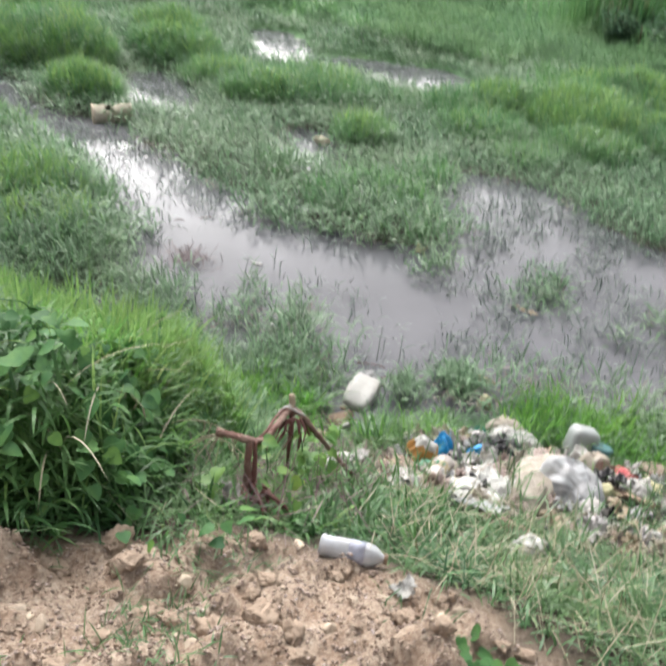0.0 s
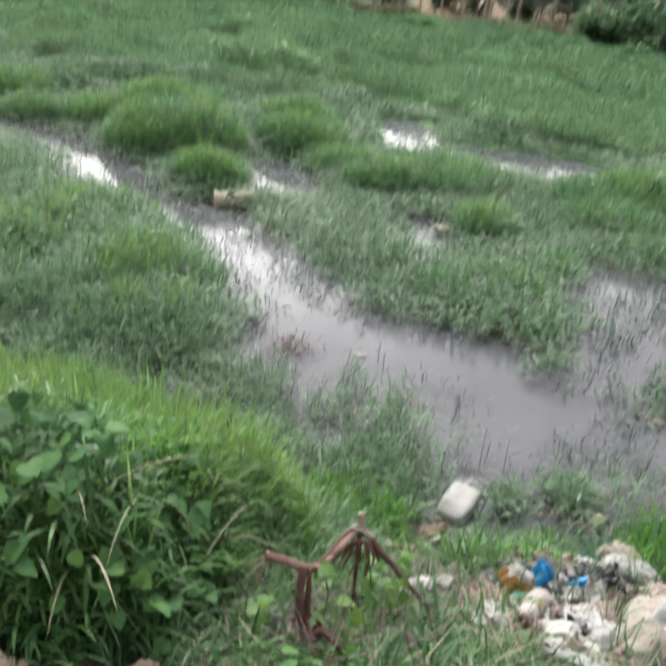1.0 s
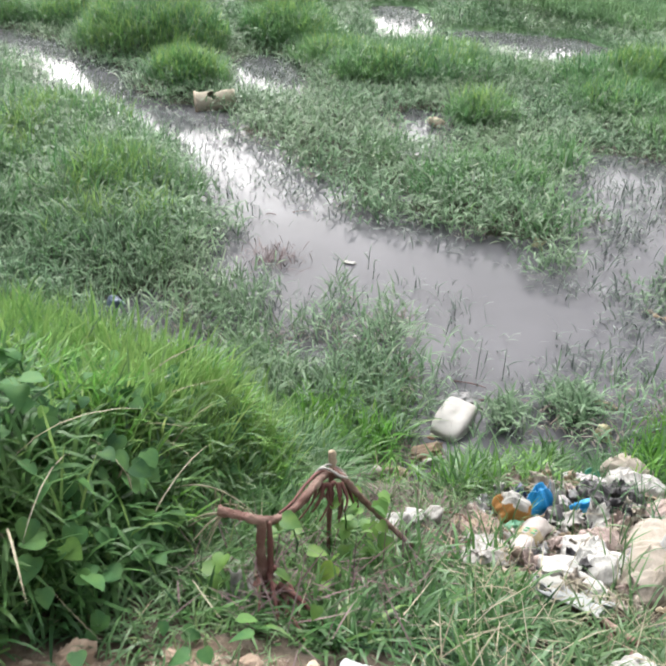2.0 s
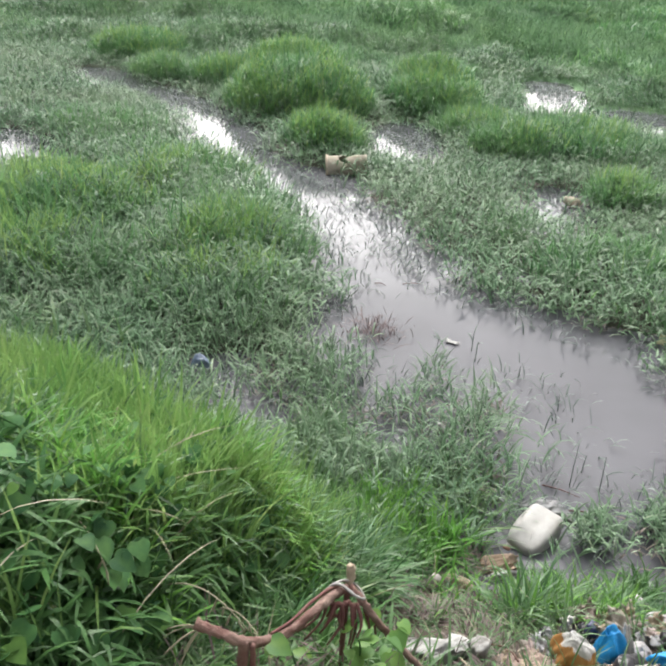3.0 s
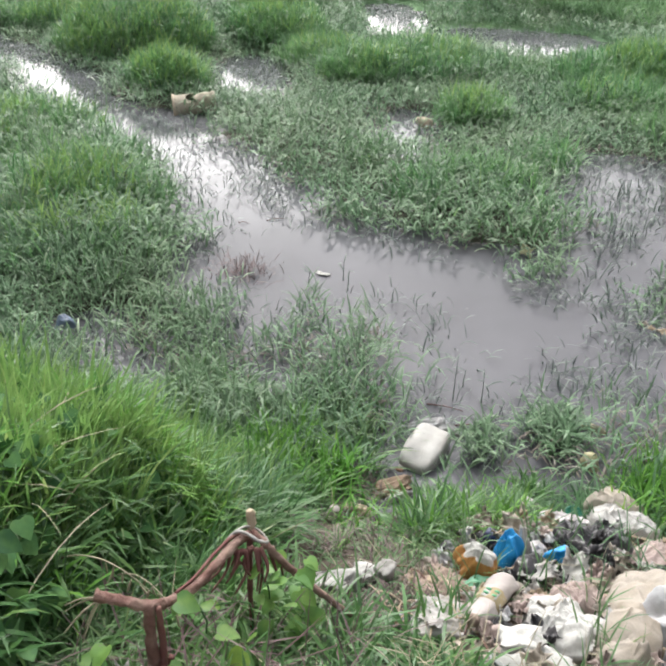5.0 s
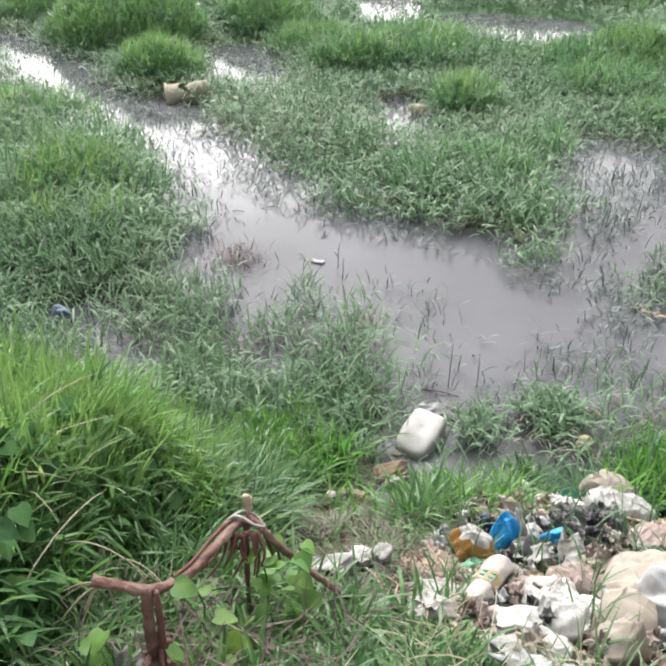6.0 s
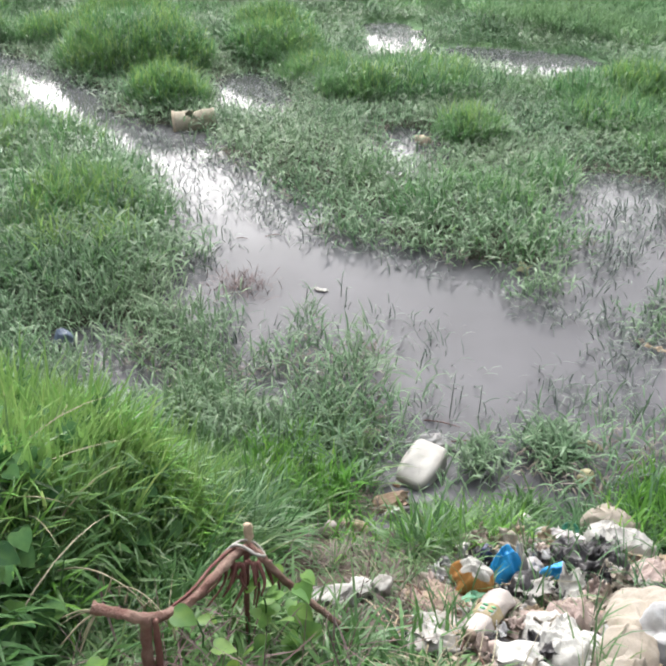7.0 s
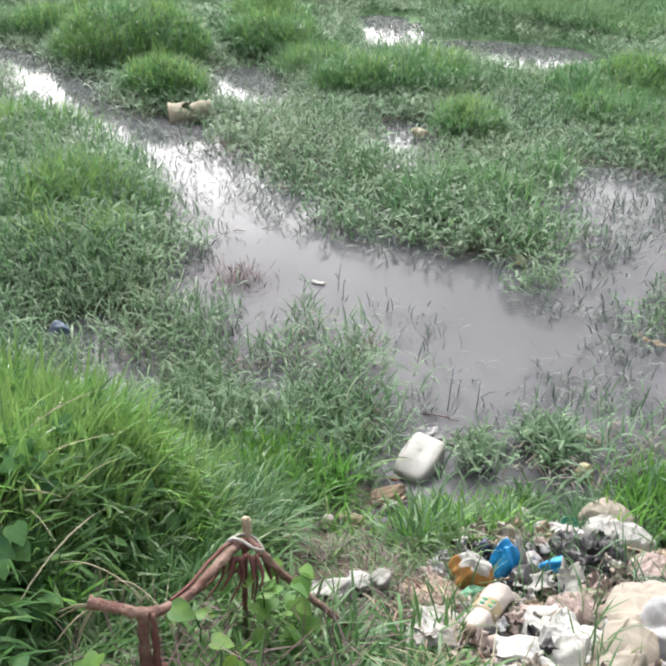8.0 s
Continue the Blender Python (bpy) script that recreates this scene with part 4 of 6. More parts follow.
M_BLACK = material("black_film", (0.025, 0.024, 0.028), 0.3, (0.09, 0.08, 0.08), 0.5, 40, 10, 0.3)
M_PINK = material("dull_pink_rag", (0.34, 0.27, 0.25), 0.75, GRIME, 0.6, 90, 10, 0.35)
M_BROWNRAG = material("brown_rag", (0.29, 0.22, 0.18), 0.85, (0.11, 0.085, 0.065), 0.6, 90, 10, 0.4)
M_TEAL = material("teal_plastic", (0.05, 0.135, 0.145), 0.4, (0.05, 0.09, 0.09), 0.5, 30, 9, 0.12)
M_JUG = material("cloudy_plastic", (0.3, 0.32, 0.32), 0.4, GRIME, 0.4, 30, 8, 0.12)
M_TURQ = material("turquoise_film", (0.12, 0.36, 0.4), 0.45, GRIME, 0.3, 40, 12, 0.2)
M_RED = material("red_plastic", (0.33, 0.04, 0.045), 0.4, (0.25, 0.03, 0.03), 0.5, 40, 12, 0.2)
M_CARD = material("wet_cardboard", (0.24, 0.175, 0.125), 0.85, (0.15, 0.085, 0.05), 0.6, 70, 9, 0.35)
M_YELLOW = material("pale_yellow_film", (0.46, 0.43, 0.26), 0.45, GRIME, 0.4, 40, 12, 0.2)
M_PALEBLUE = material("pale_blue_film", (0.43, 0.425, 0.435), 0.8, (0.29, 0.34, 0.37), 0.3, 40, 14, 0.35, spec=0.25)
M_CLEAR = material("clear_plastic", (0.5, 0.505, 0.52), 0.25, (0.62, 0.57, 0.5), 0.5, 30, 9, 0.1, trans=0.5, ior=1.2)
M_PET = material("scuffed_clear_plastic", (0.55, 0.57, 0.61), 0.3, (0.4, 0.37, 0.33), 0.4, 30, 9, 0.15, trans=0.2, ior=1.2)
M_MILKY = material("milky_bottle", (0.37, 0.33, 0.315), 0.4, GRIME, 0.3, 30, 8, 0.2)
M_LABELB = material("blue_label", (0.36, 0.38, 0.47), 0.5, GRIME, 0.35, 50, 18, 0.1)
M_LABELG = material("green_label", (0.27, 0.21, 0.11), 0.5, (0.4, 0.37, 0.25), 0.5, 50, 30, 0.1)
M_LETTER = material("green_lettering", (0.08, 0.3, 0.15), 0.5, GRIME, 0.2, 50, 18, 0.0)
M_WOOD = material("barkless_branch", (0.165, 0.085, 0.07), 0.8, (0.36, 0.27, 0.22), 0.75, 70, 12, 0.9)
M_ROOT = material("root", (0.135, 0.052, 0.048), 0.8, (0.23, 0.15, 0.115), 0.5, 45, 11, 0.4)
M_CUTWOOD = material("cut_wood", (0.38, 0.31, 0.23), 0.8, (0.3, 0.22, 0.14), 0.5, 45, 11, 0.4)
M_LOG = material("pale_clay", (0.42, 0.375, 0.3), 0.9, (0.17, 0.15, 0.1), 0.7, 30, 6, 0.5)
M_STONE = material("stone", (0.4, 0.33, 0.26), 0.9, (0.25, 0.17, 0.11), 0.6, 50, 9, 0.5)
M_CLOD = material("earth_clod", (0.33, 0.255, 0.195), 0.95, (0.19, 0.12, 0.08), 0.6, 60, 12, 0.7)
M_PALESTONE = material("pale_stone", (0.52, 0.44, 0.34), 0.85, (0.4, 0.28, 0.18), 0.5, 50, 9, 0.4)

# ---- jerrycan lying in the shallows ----


def jerrycan():
    can = thing("jerrycan", "dirty white plastic jerrycan lying half sunk in water", "jerrycan", pose(-0.02, 4.13, 0.03, 6, -15, 80) @ Matrix.Scale(.95, 4))
    lx, ly, lz = 0.32, 0.215, 0.16
    bm = bmesh.new()
    bmesh.ops.create_cube(bm, size=1)
    bmesh.ops.subdivide_edges(bm, edges=bm.edges[:], cuts=9, use_grid_fill=True)
    for v in bm.verts:
        p = v.co * 2
        e = 7.0
        k = (abs(p.x) ** e + abs(p.y) ** e + abs(p.z) ** e) ** (1 / e)
        q = p / k
        x, y, z = q.x, q.y, q.z
        taper = 1 - 0.22 * max(0, -x - 0.1) ** 1.3 - 0.05 * max(0, x)
        z2 = z * taper
        if z > 0:
            groove = math.exp(-((y - 0.32 + 0.25 * x) / 0.05) ** 2) + math.exp(-((y + 0.3 - 0.18 * x) / 0.05) ** 2)
            z2 -= 0.05 * groove * (1 if -0.75 < x < 0.45 else 0.2)
            z2 -= 0.05 * math.exp(-(((x + 0.1) / 0.5) ** 2 + (y / 0.22) ** 2))
        d = 0.035 * noise.noise(Vector((x * 2, y * 2, z * 2)))
        v.co = Vector(((x + d) * lx / 2, y * taper * ly / 2 * (1 + d), z2 * lz / 2))
    part("body", finish(bm, "can_body", M_CAN), can)
    part("neck", lathe("can_neck", M_CAN, [(.024, 0), (.024, .02), (.02, .026), (.02, .04)], 18, 0.05), can, m=pose(-0.15, 0.055, 0.0, 0, -90, 0))
    part("cap", lathe("can_cap", material("grimy_cap", (0.3, 0.16, 0.12), 0.6, GRIME, 0.5), [(.023, 0), (.026, .003), (.026, .02), (.02, .024)], 18, 0.04), can, "grimy brown screw cap", m=pose(-0.177, 0.055, 0.0, 0, -90, 0))
    part("handle", tube("can_handle", M_CAN, [(-0.13, -0.045, .045), (-0.09, -0.03, .062), (-0.03, -0.012, .068), (0.03, 0.0, .06)], [.011, .01, .01, .012], 8), can, "moulded grip")


jerrycan()

# ---- broken branch standing on the bank, hung with roots ----


def broken_branch():
    b = thing("broken_branch", "reddish brown broken branch bent over on a post", "dead branch")
    part("limb", tube("limb", M_WOOD, [(-.172, 1.628, 1.25), (-.11, 1.655, 1.232), (-.057, 1.69, 1.205), (-.045, 1.78, 1.145), (-.04, 1.885, 1.105), (-.032, 1.988, 1.1), (-.027, 2.079, 1.096), (-.018, 2.14, 1.085), (.0, 2.16, 1.06)],
                      [.0165, .0125, .014, .0135, .014, .0145, .0145, .0135, .011], 14, 0.5, 2, 9), b)
    part("post", tube("post", M_WOOD, [(-.055, 1.686, 1.215), (-.052, 1.68, 1.1), (-.045, 1.672, .98), (-.05, 1.66, .84)], [.0135, .015, .0155, .0175], 14, 0.45, 5, 9), b)
    part("post", tube("post_split", M_ROOT, [(-.035, 1.7, 1.2), (-.028, 1.695, 1.08), (-.024, 1.68, .96), (-.035, 1.665, .84)], [.008, .01, .0105, .012], 10, 0.45, 6, 9), b)
    part("stub", tube("stub", M_CUTWOOD, [(-.012, 2.16, 1.05), (-.02, 2.172, 1.09), (-.025, 2.18, 1.12), (-.03, 2.183, 1.142)], [.012, .0135, .014, .0115], 12, 0.55, 8, 6), b, "pale cut end of the branch")
    part("limb", tube("limb_down", M_WOOD, [(-.01, 2.155, 1.09), (.043, 2.146, 1.066), (.075, 2.15, 1.03), (.13, 2.18, .95), (.2, 2.24, .83), (.27, 2.3, .72)], [.011, .0125, .0115, .011, .0105, .009], 12, 0.45, 3, 8), b)
    part("limb", tube("limb_thin", M_ROOT, [(-.05, 1.8, 1.15), (-.05, 1.9, 1.12), (-.05, 2.0, 1.115), (-.04, 2.09, 1.11), (-.02, 2.14, 1.095)], [.004, .0055, .006, .006, .005], 7, 0.4, 13), b)
    part("limb", tube("limb_mid", M_ROOT, [(-.015, 2.15, 1.085), (-.005, 2.13, 1.0), (.0, 2.12, .86), (.01, 2.12, .62)], [.0095, .009, .008, .007], 10, 0.4, 4), b)
    part("tie", tube("tie", M_WHITE, [(-.062, 2.05, 1.085), (-.042, 2.1, 1.115), (-.015, 2.115, 1.117), (.025, 2.12, 1.1), (.048, 2.135, 1.085), (.04, 2.16, 1.07), (.0, 2.175, 1.085), (-.03, 2.15, 1.105), (-.042, 2.11, 1.112)], [.003, .0045, .005, .005, .005, .004, .004, .004, .004], 6, .5), b, "white plastic strip tied round the top")
    r = random.Random(4)
    for i in range(16):
        s = (i + r.random()) / 16
        top = Vector((-.035, 2.05, 1.09)).lerp(Vector((.05, 2.148, 1.066)), s) + Vector((r.uniform(-.006, .006), r.uniform(-.006, .006), -.004))
        foot = top + Vector((r.uniform(-.012, .012) + .09 * (s - .5), r.uniform(-.06, .03), -r.uniform(.08, .15)))
        mid = top.lerp(foot, .5) + Vector((r.uniform(-.02, .02), r.uniform(-.02, .02), 0))
        part("root", tube("root", M_ROOT, [top, mid, foot], [r.uniform(.005, .0085), r.uniform(.004, .0065), .0025], 6, 0.35, i, 4), b)
    for i in range(20):
        a = Vector((-.05 + r.uniform(-.02, .08), 1.66 + r.uniform(-.02, .08), r.uniform(.9, 1.02)))
        e = a + Vector((r.uniform(-.06, .2), r.uniform(-.16, .06), 0))
        e.z = float(land(e.x, e.y)) - .01
        part("root", tube("root", M_ROOT, [a, a.lerp(e, .5) + Vector((0, 0, .03)), e], [.009, .007, .004], 6, 0.35, i + 40, 4), b)
    for i in range(5):
        a = Vector((-.16, 1.64, 1.235))
        e = a + Vector((r.uniform(-.14, -.02), r.uniform(-.1, .02), -r.uniform(.06, .16)))
        part("twig", tube("twig", M_DRY, [a, a.lerp(e, .5) + Vector((0, 0, .012)), e], [.003, .0025, .0015], 5, 0.2, i, 3), b, "thin bleached twig")


broken_branch()

# ---- vine with heart-shaped leaves ----


def heart_leaf(name, mat, fold=0.25, droop=0.3):
    bm = bmesh.new()
    half = [(0, 0), (.24, .06), (.43, -.07), (.49, -.28), (.41, -.53), (.23, -.78), (0, -1.0)]
    mid = [bm.verts.new((0, y, -droop * (-y) ** 2 * 0.5)) for y in (0.0, -.15, -.35, -.55, -.75, -1.0)]
    for sgn in (1, -1):
        side = [bm.verts.new((sgn * x, y + .02, fold * abs(x) - droop * max(0, -y) ** 2 * 0.5)) for x, y in half[1:6]]
        for k in range(4):
            bm.faces.new((mid[k], side[k], side[k + 1], mid[k + 1]) if sgn > 0 else (mid[k], mid[k + 1], side[k + 1], side[k]))
        bm.faces.new((mid[4], side[4], mid[5]) if sgn > 0 else (mid[4], mid[5], side[4]))
    return finish(bm, name, mat)


M_VINE_YOUNG = leaf_material("young_vine_leaf", (0.065, 0.16, 0.03), (0.125, 0.27, 0.045), (0.26, 0.4, 0.05), rough=0.55, patch=14.0, through_light=0.3, per_object=True)
LEAVES_YOUNG = [heart_leaf("leaf", M_VINE_YOUNG, f, d) for f, d in ((.2, .3), (.3, .5))]
LEAVES = [heart_leaf("leaf", M_VINE, f, d) for f, d in ((.2, .3), (.35, .5), (.1, .15), (.28, .7))]


def vine(label, spots, seed, size=(.05, .085), leaves=LEAVES):
    r = random.Random(seed)
    cx, cy, cz = (sum(s[k] for s in spots) / len(spots) for k in range(3))
    v = thing("vine", label, "vine", pose(cx, cy, float(land(cx, cy))))
    base = v.matrix_basis.translation
    for x, y, z in spots:
        s = r.uniform(*size)
        leaf = part("leaf", r.choice(leaves), v, m=pose(x - base.x, y - base.y, z - base.z, r.uniform(-5, 50), r.uniform(-30, 30), r.uniform(-110, 110)) @ Matrix.Scale(s, 4))
    for k in range(max(1, len(spots) // 7)):
        a, b = r.choice(spots), r.choice(spots)
        a, b = Vector(a) - base, Vector(b) - base
        m = a.lerp(b, .5) - Vector((0, 0, .05))
        part("stem", tube("stem", M_VINE, [Vector((m.x, m.y, float(land(m.x + base.x, m.y + base.y)) - base.z)), m, b - Vector((0, 0, .01))], [.003, .003, .002], 5, 0.1, k, 3), v)


r = random.Random(21)
spots = []
while len(spots) < 480:
    x, y = r.uniform(-2.4, -0.35), r.uniform(0.85, 2.5)
    hb = float(bush_height(x, y))
    if hb > 0.14:
        f = r.uniform(0.7, 1.06)
        spots.append((x, y - 0.08, float(land(x, y)) + hb * f + (.11 if y < 1.9 else .08)))
while len(spots) < 720:
    x, y = r.uniform(-1.15, -0.3), r.uniform(1.2, 2.6)
    hb = float(bush_height(x, y))
    if hb > 0.06:
        spots.append((x + .02, y - 0.06, float(land(x, y)) + hb * r.uniform(0.7, 1.12) + .11))
for k in range(15):
    vine("green vine with broad heart-shaped leaves climbing through the thicket", spots[k * 48:(k + 1) * 48], 30 + k, (.04, .085) if k < 10 else (.035, .08))
spots = [(-.02, 1.76, 1.17), (-.03, 1.8, 1.13)] + [(r.uniform(.05, .22), r.uniform(2.06, 2.2), r.uniform(.84, 1.03)) for _ in range(13)] + [(r.uniform(.02, .2), r.uniform(1.9, 2.25), 0) for _ in range(12)] + [(r.uniform(-.25, .3), r.uniform(1.55, 2.1), 0) for _ in range(14)]
spots = [(x, y, z or float(land(x, y)) + r.uniform(.08, .24)) for x, y, z in spots]
vine("young vine with bright heart-shaped leaves round the dead branch", spots, 77, (.04, .074), LEAVES_YOUNG)
spots = [(r.uniform(.86, 1.07), r.uniform(1.0, 1.12), 0) for _ in range(9)]
vine("low green seedling with rounded leaves on bare earth", [(x, y, float(land(x, y)) + .03) for x, y, z in spots], 78, (.045, .07))
spots = [(r.uniform(-.55, .1), r.uniform(1.02, 1.4), 0) for _ in range(16)]
vine("dusty low vine leaves at the edge of the earth", [(x, y, float(land(x, y)) + r.uniform(.03, .1)) for x, y, z in spots], 79, (.04, .07))


def seed_stem(label, foot, reach, height, seed):
    """A bleached grass stem that arches over and hangs a few seed heads."""
    r = random.Random(seed)
    s = thing("grass_stem", label, "grass stem", pose(foot[0], foot[1], float(land(*foot)) + float(bush_height(*foot)) * .6))
    line = [Vector((reach[0] * f, reach[1] * f, height * math.sin(f * 2.2) * (1 - .25 * f))) for f in (0, .2, .4, .6, .8, 1)]
    part("stalk", tube("stalk", M_DRY, line, [.0032, .003, .0026, .0022, .0018, .001], 5, .1, seed, 3), s)
    for k in range(6):
        a = line[3].lerp(line[5], k / 5.5)
        e = a + Vector((r.uniform(-.025, .025), r.uniform(-.02, .02), -r.uniform(.02, .055)))
        part("seed_head", tube("seed_head", M_DRY, [a, a.lerp(e, .45), e], [.0012, .004, .0015], 5, .3, k, 3), s)


for k, (foot, reach, height) in enumerate((((-.46, 2.0), (.36, -.12), .2), ((-.55, 1.86), (.42, -.05), .17), ((-.85, 1.75), (.4, -.16), .2))):
    seed_stem("bleached arching grass stem with drooping seed heads", foot, reach, height, 60 + k)

# ---- bottles and cups ----


def bottle(label, m, length, radius, mat, label_mat, letters=False, seed=1, cap_mat=None, squash=1.0, dent=.14):
    b = thing("plastic_bottle", label, "plastic bottle", m)
    prof = [(radius * .75, 0), (radius * .97, length * .02)]
    for k in range(9):
        z = length * (.05 + .07 * k)
        prof += [(radius, z), (radius * .94, z + length * .035)]
    prof += [(radius, length * .7), (radius * .85, length * .8), (radius * .45, length * .9), (radius * .33, length * .93), (radius * .33, length * .96)]
    part("body", lathe("bottle_body", mat, prof, 26, dent, seed, squash), b)
    part("label", lathe("bottle_label", label_mat, [(radius * 1.02, length * .42), (radius * 1.025, length * .55), (radius * 1.02, length * .66)], 26, dent, seed, squash), b, "faded paper label")
    part("cap", lathe("bottle_cap", cap_mat or M_WHITE, [(radius * .4, length * .945), (radius * .42, length * .95), (radius * .42, length * .99), (radius * .36, length)], 14), b, "screw cap")
    if letters:
        part("label_panel", block("label_panel", M_WHITE, radius * 1.1, .003, length * .2, 2, 3, 0.04), b, "white printed panel", m=pose(0, radius * .66, length * .44))
        for k in range(4):
            part("lettering", block("lettering", M_LETTER, radius * .34, .003, length * .035, k, 1, 0.05), b, "bars of worn green lettering", m=pose((-.3 + .6 * (k % 2)) * radius, radius * .66 + .004, length * (.47 + .09 * (k // 2))))
    return b


bottle("crushed clear plastic bottle with a bluish label on bare earth", at(.33, 1.4, .042, 0, 90, 3), .25, .045, M_PET, M_LABELB, seed=3, cap_mat=M_CARD, squash=.8)
bottle("clear plastic bottle with a green label lying on rubbish", look((.675, 2.83, .555), (.632, 2.44, .705)) @ Matrix.Rotation(math.pi, 4, "Y"), .4, .05, M_MILKY, M_LABELG, True, seed=5, cap_mat=M_BROWNRAG, squash=.7, dent=.22)
bottle("tan-stained plastic bottle in grass by the water", at(-.225, 3.5, .03, 0, 90, 8), .14, .034, M_TAN, M_TAN, seed=6)
bottle("small white bottle standing among weeds in water", pose(-.79, 4.58, .02, 14, -8, 0), .2, .028, M_WHITE, M_PALEBLUE, seed=7)
bottle("floating bottle with a red cap end by a weed clump", pose(.72, 4.8, .012, 0, 90, -14), .15, .024, M_YELLOW, M_TAN, seed=8, cap_mat=M_RED)


def jug():
    j = thing("plastic_jug", "cloudy grey plastic jug standing upturned in rubbish", "plastic jug", at(1.475, 3.98, .27, 172, 12, 20) @ Matrix.Scale(1.25, 4))
    p, f = icosphere(4)
    k = (np.abs(p) ** 5).sum(1) ** (1 / 5)
    q = p / k[:, None]
    t = 1 - .45 * smooth(.45, 1.0, q[:, 2])
    d = .05 * lattice_noise(p * 1.6 + 4, 9)
    v = np.stack([(q[:, 0] * t + d) * .075, (q[:, 1] * t - d) * .06, (q[:, 2] + 1) * .105], -1)
    part("body", mesh_of("jug_body", v, f, M_JUG), j)
    part("neck", lathe("jug_neck", M_JUG, [(.02, 0), (.02, .02), (.023, .022), (.023, .03), (.019, .032)], 16, .05), j, m=pose(.0, 0, .207))


jug()


def cup(label, m, radius, height, mat, seed=1, rim=1.0, category="plastic cup"):
    c = thing("plastic_cup", label, category, m)
    w = .004
    part("wall", lathe("cup_wall", mat, [(radius * .7, 0), (radius * .72, height * .04), (radius * .86, height * .5), (radius * rim, height), (radius * rim - w, height), (radius * .82 - w, height * .5), (radius * .66, height * .07)], 20, 0.12, seed), c)
    part("rim", lathe("cup_rim", mat, [(radius * rim - .001, height * .97), (radius * rim + .003, height * .98), (radius * rim + .003, height * 1.0), (radius * rim - .003, height * 1.005), (radius * rim - .004, height * .98)], 20, 0.12, seed), c)
    return c


cup("dark teal plastic tub upright among rubbish", at(1.57, 3.9, -.02, -12, 6, 0), .075, .18, M_TEAL, 2, 1.0, "plastic tub")
part("lid", lathe("tub_lid", M_TEAL, [(.074, .168), (.078, .172), (.078, .18), (.07, .186), (.03, .184)], 20, .1, 2), bpy.data.objects["plastic_cup"])
cup("white plastic cup leaning in rubbish", at(1.42, 3.74, .03, 10, 8, 0), .042, .14, M_WHITE, 3)
cup("cloudy clear plastic cup lying in rubbish", at(1.04, 2.95, .05, 62, 0, 20), .045, .14, M_CLEAR, 4)
cup("green plastic pot lid and cup behind grey film", at(.81, 3.78, .06, 30, 10, 0), .038, .075, material("bottle_green_plastic", (0.01, 0.16, 0.1), 0.35, GRIME, 0.3), 5)
cup("grimy white cup in the grass by the water", at(-.22, 3.36, .08, 172, 18, 0), .034, .08, M_MILKY, 6)
cup("small white tin lying at the water's edge", at(.57, 3.9, .04, 80, 0, 40), .04, .1, M_WHITE, 7, .9, "tin")

# ---- bags, wrappers and sacks of the heap ----


def bag(name, label, m, mat, size, seed, amp=.28, freq=1.5, pinch=0.0, category="plastic bag", knot=None):
    b = thing(name, label, category, m)
    part("body", crumple(name, mat, size, seed, amp * 3.2, freq * 1.1, 5 if max(size) > .11 else 4, .4, pinch), b)
    if max(size) > .19:
        g = random.Random(seed)
        a = g.uniform(-2.6, -.5)
        part("flap", sheet("flap", mat, size[0] * .5, size[1] * .6, seed + 70, .5, .3, 12, .0015, .5), b, "loose torn flap", m=pose(math.cos(a) * size[0] * .36, math.sin(a) * size[1] * .36, size[2] * .12, g.uniform(10, 40), g.uniform(-30, 30), g.uniform(0, 360)))
    if knot:
        part("knot", crumple("knot", knot, (size[0] * .3, size[1] * .3, size[2] * .3), seed + 9, .4, 2.5, 3, .2), b, "twisted knot", m=pose(0, 0, size[2] * .92))
    return b


def draped(name, label, m, mat, lx, ly, lumps, seed, fold=.02, freq=9.0, category="plastic bag"):
    b = thing(name, label, category, m)
    part("body", drape(name, mat, lx, ly, lumps, seed, fold, freq), b)
    g = random.Random(seed + 3)
    for k in range(2 if lx > .3 else 1):
        a = g.uniform(0, 6.28)
        part("flap", sheet("flap", mat, lx * .35, ly * .3, seed + 70 + k, .4, .25, 12, .0015, .5), b, "loose torn flap", m=pose(math.cos(a) * lx * .38, math.sin(a) * ly * .38, .02, g.uniform(-20, 20), g.uniform(-20, 20), g.uniform(0, 360)))
    return b


def round_bag(label, m, lower, upper, size, seed, cut=.5, pinch=.35):
    """A filled bag gathered at the top; above the cut its film is of another colour."""
    b = thing("plastic_bag", label, "plastic bag", m)
    body = crumple("bag_body", lower, size, seed, .8, 1.5, 5, .45, pinch)
    if upper is lower:
        part("body", body, b)
        return b
    co = np.empty(len(body.vertices) * 3)
    body.vertices.foreach_get("co", co)
    co = co.reshape(-1, 3)
    tri = np.empty(len(body.polygons) * 3, np.int32)
    body.polygons.foreach_get("vertices", tri)
    tri = tri.reshape(-1, 3)
    line = size[2] * (cut + .05 * np.sin(np.arctan2(co[:, 1], co[:, 0]) * 3 + seed))
    high = (co[:, 2] > line)[tri].sum(1) > 1
    part("body", mesh_of("bag_body", co, tri[~high], lower), b)
    part("top", mesh_of("bag_top", co, tri[high], upper), b)
    return b


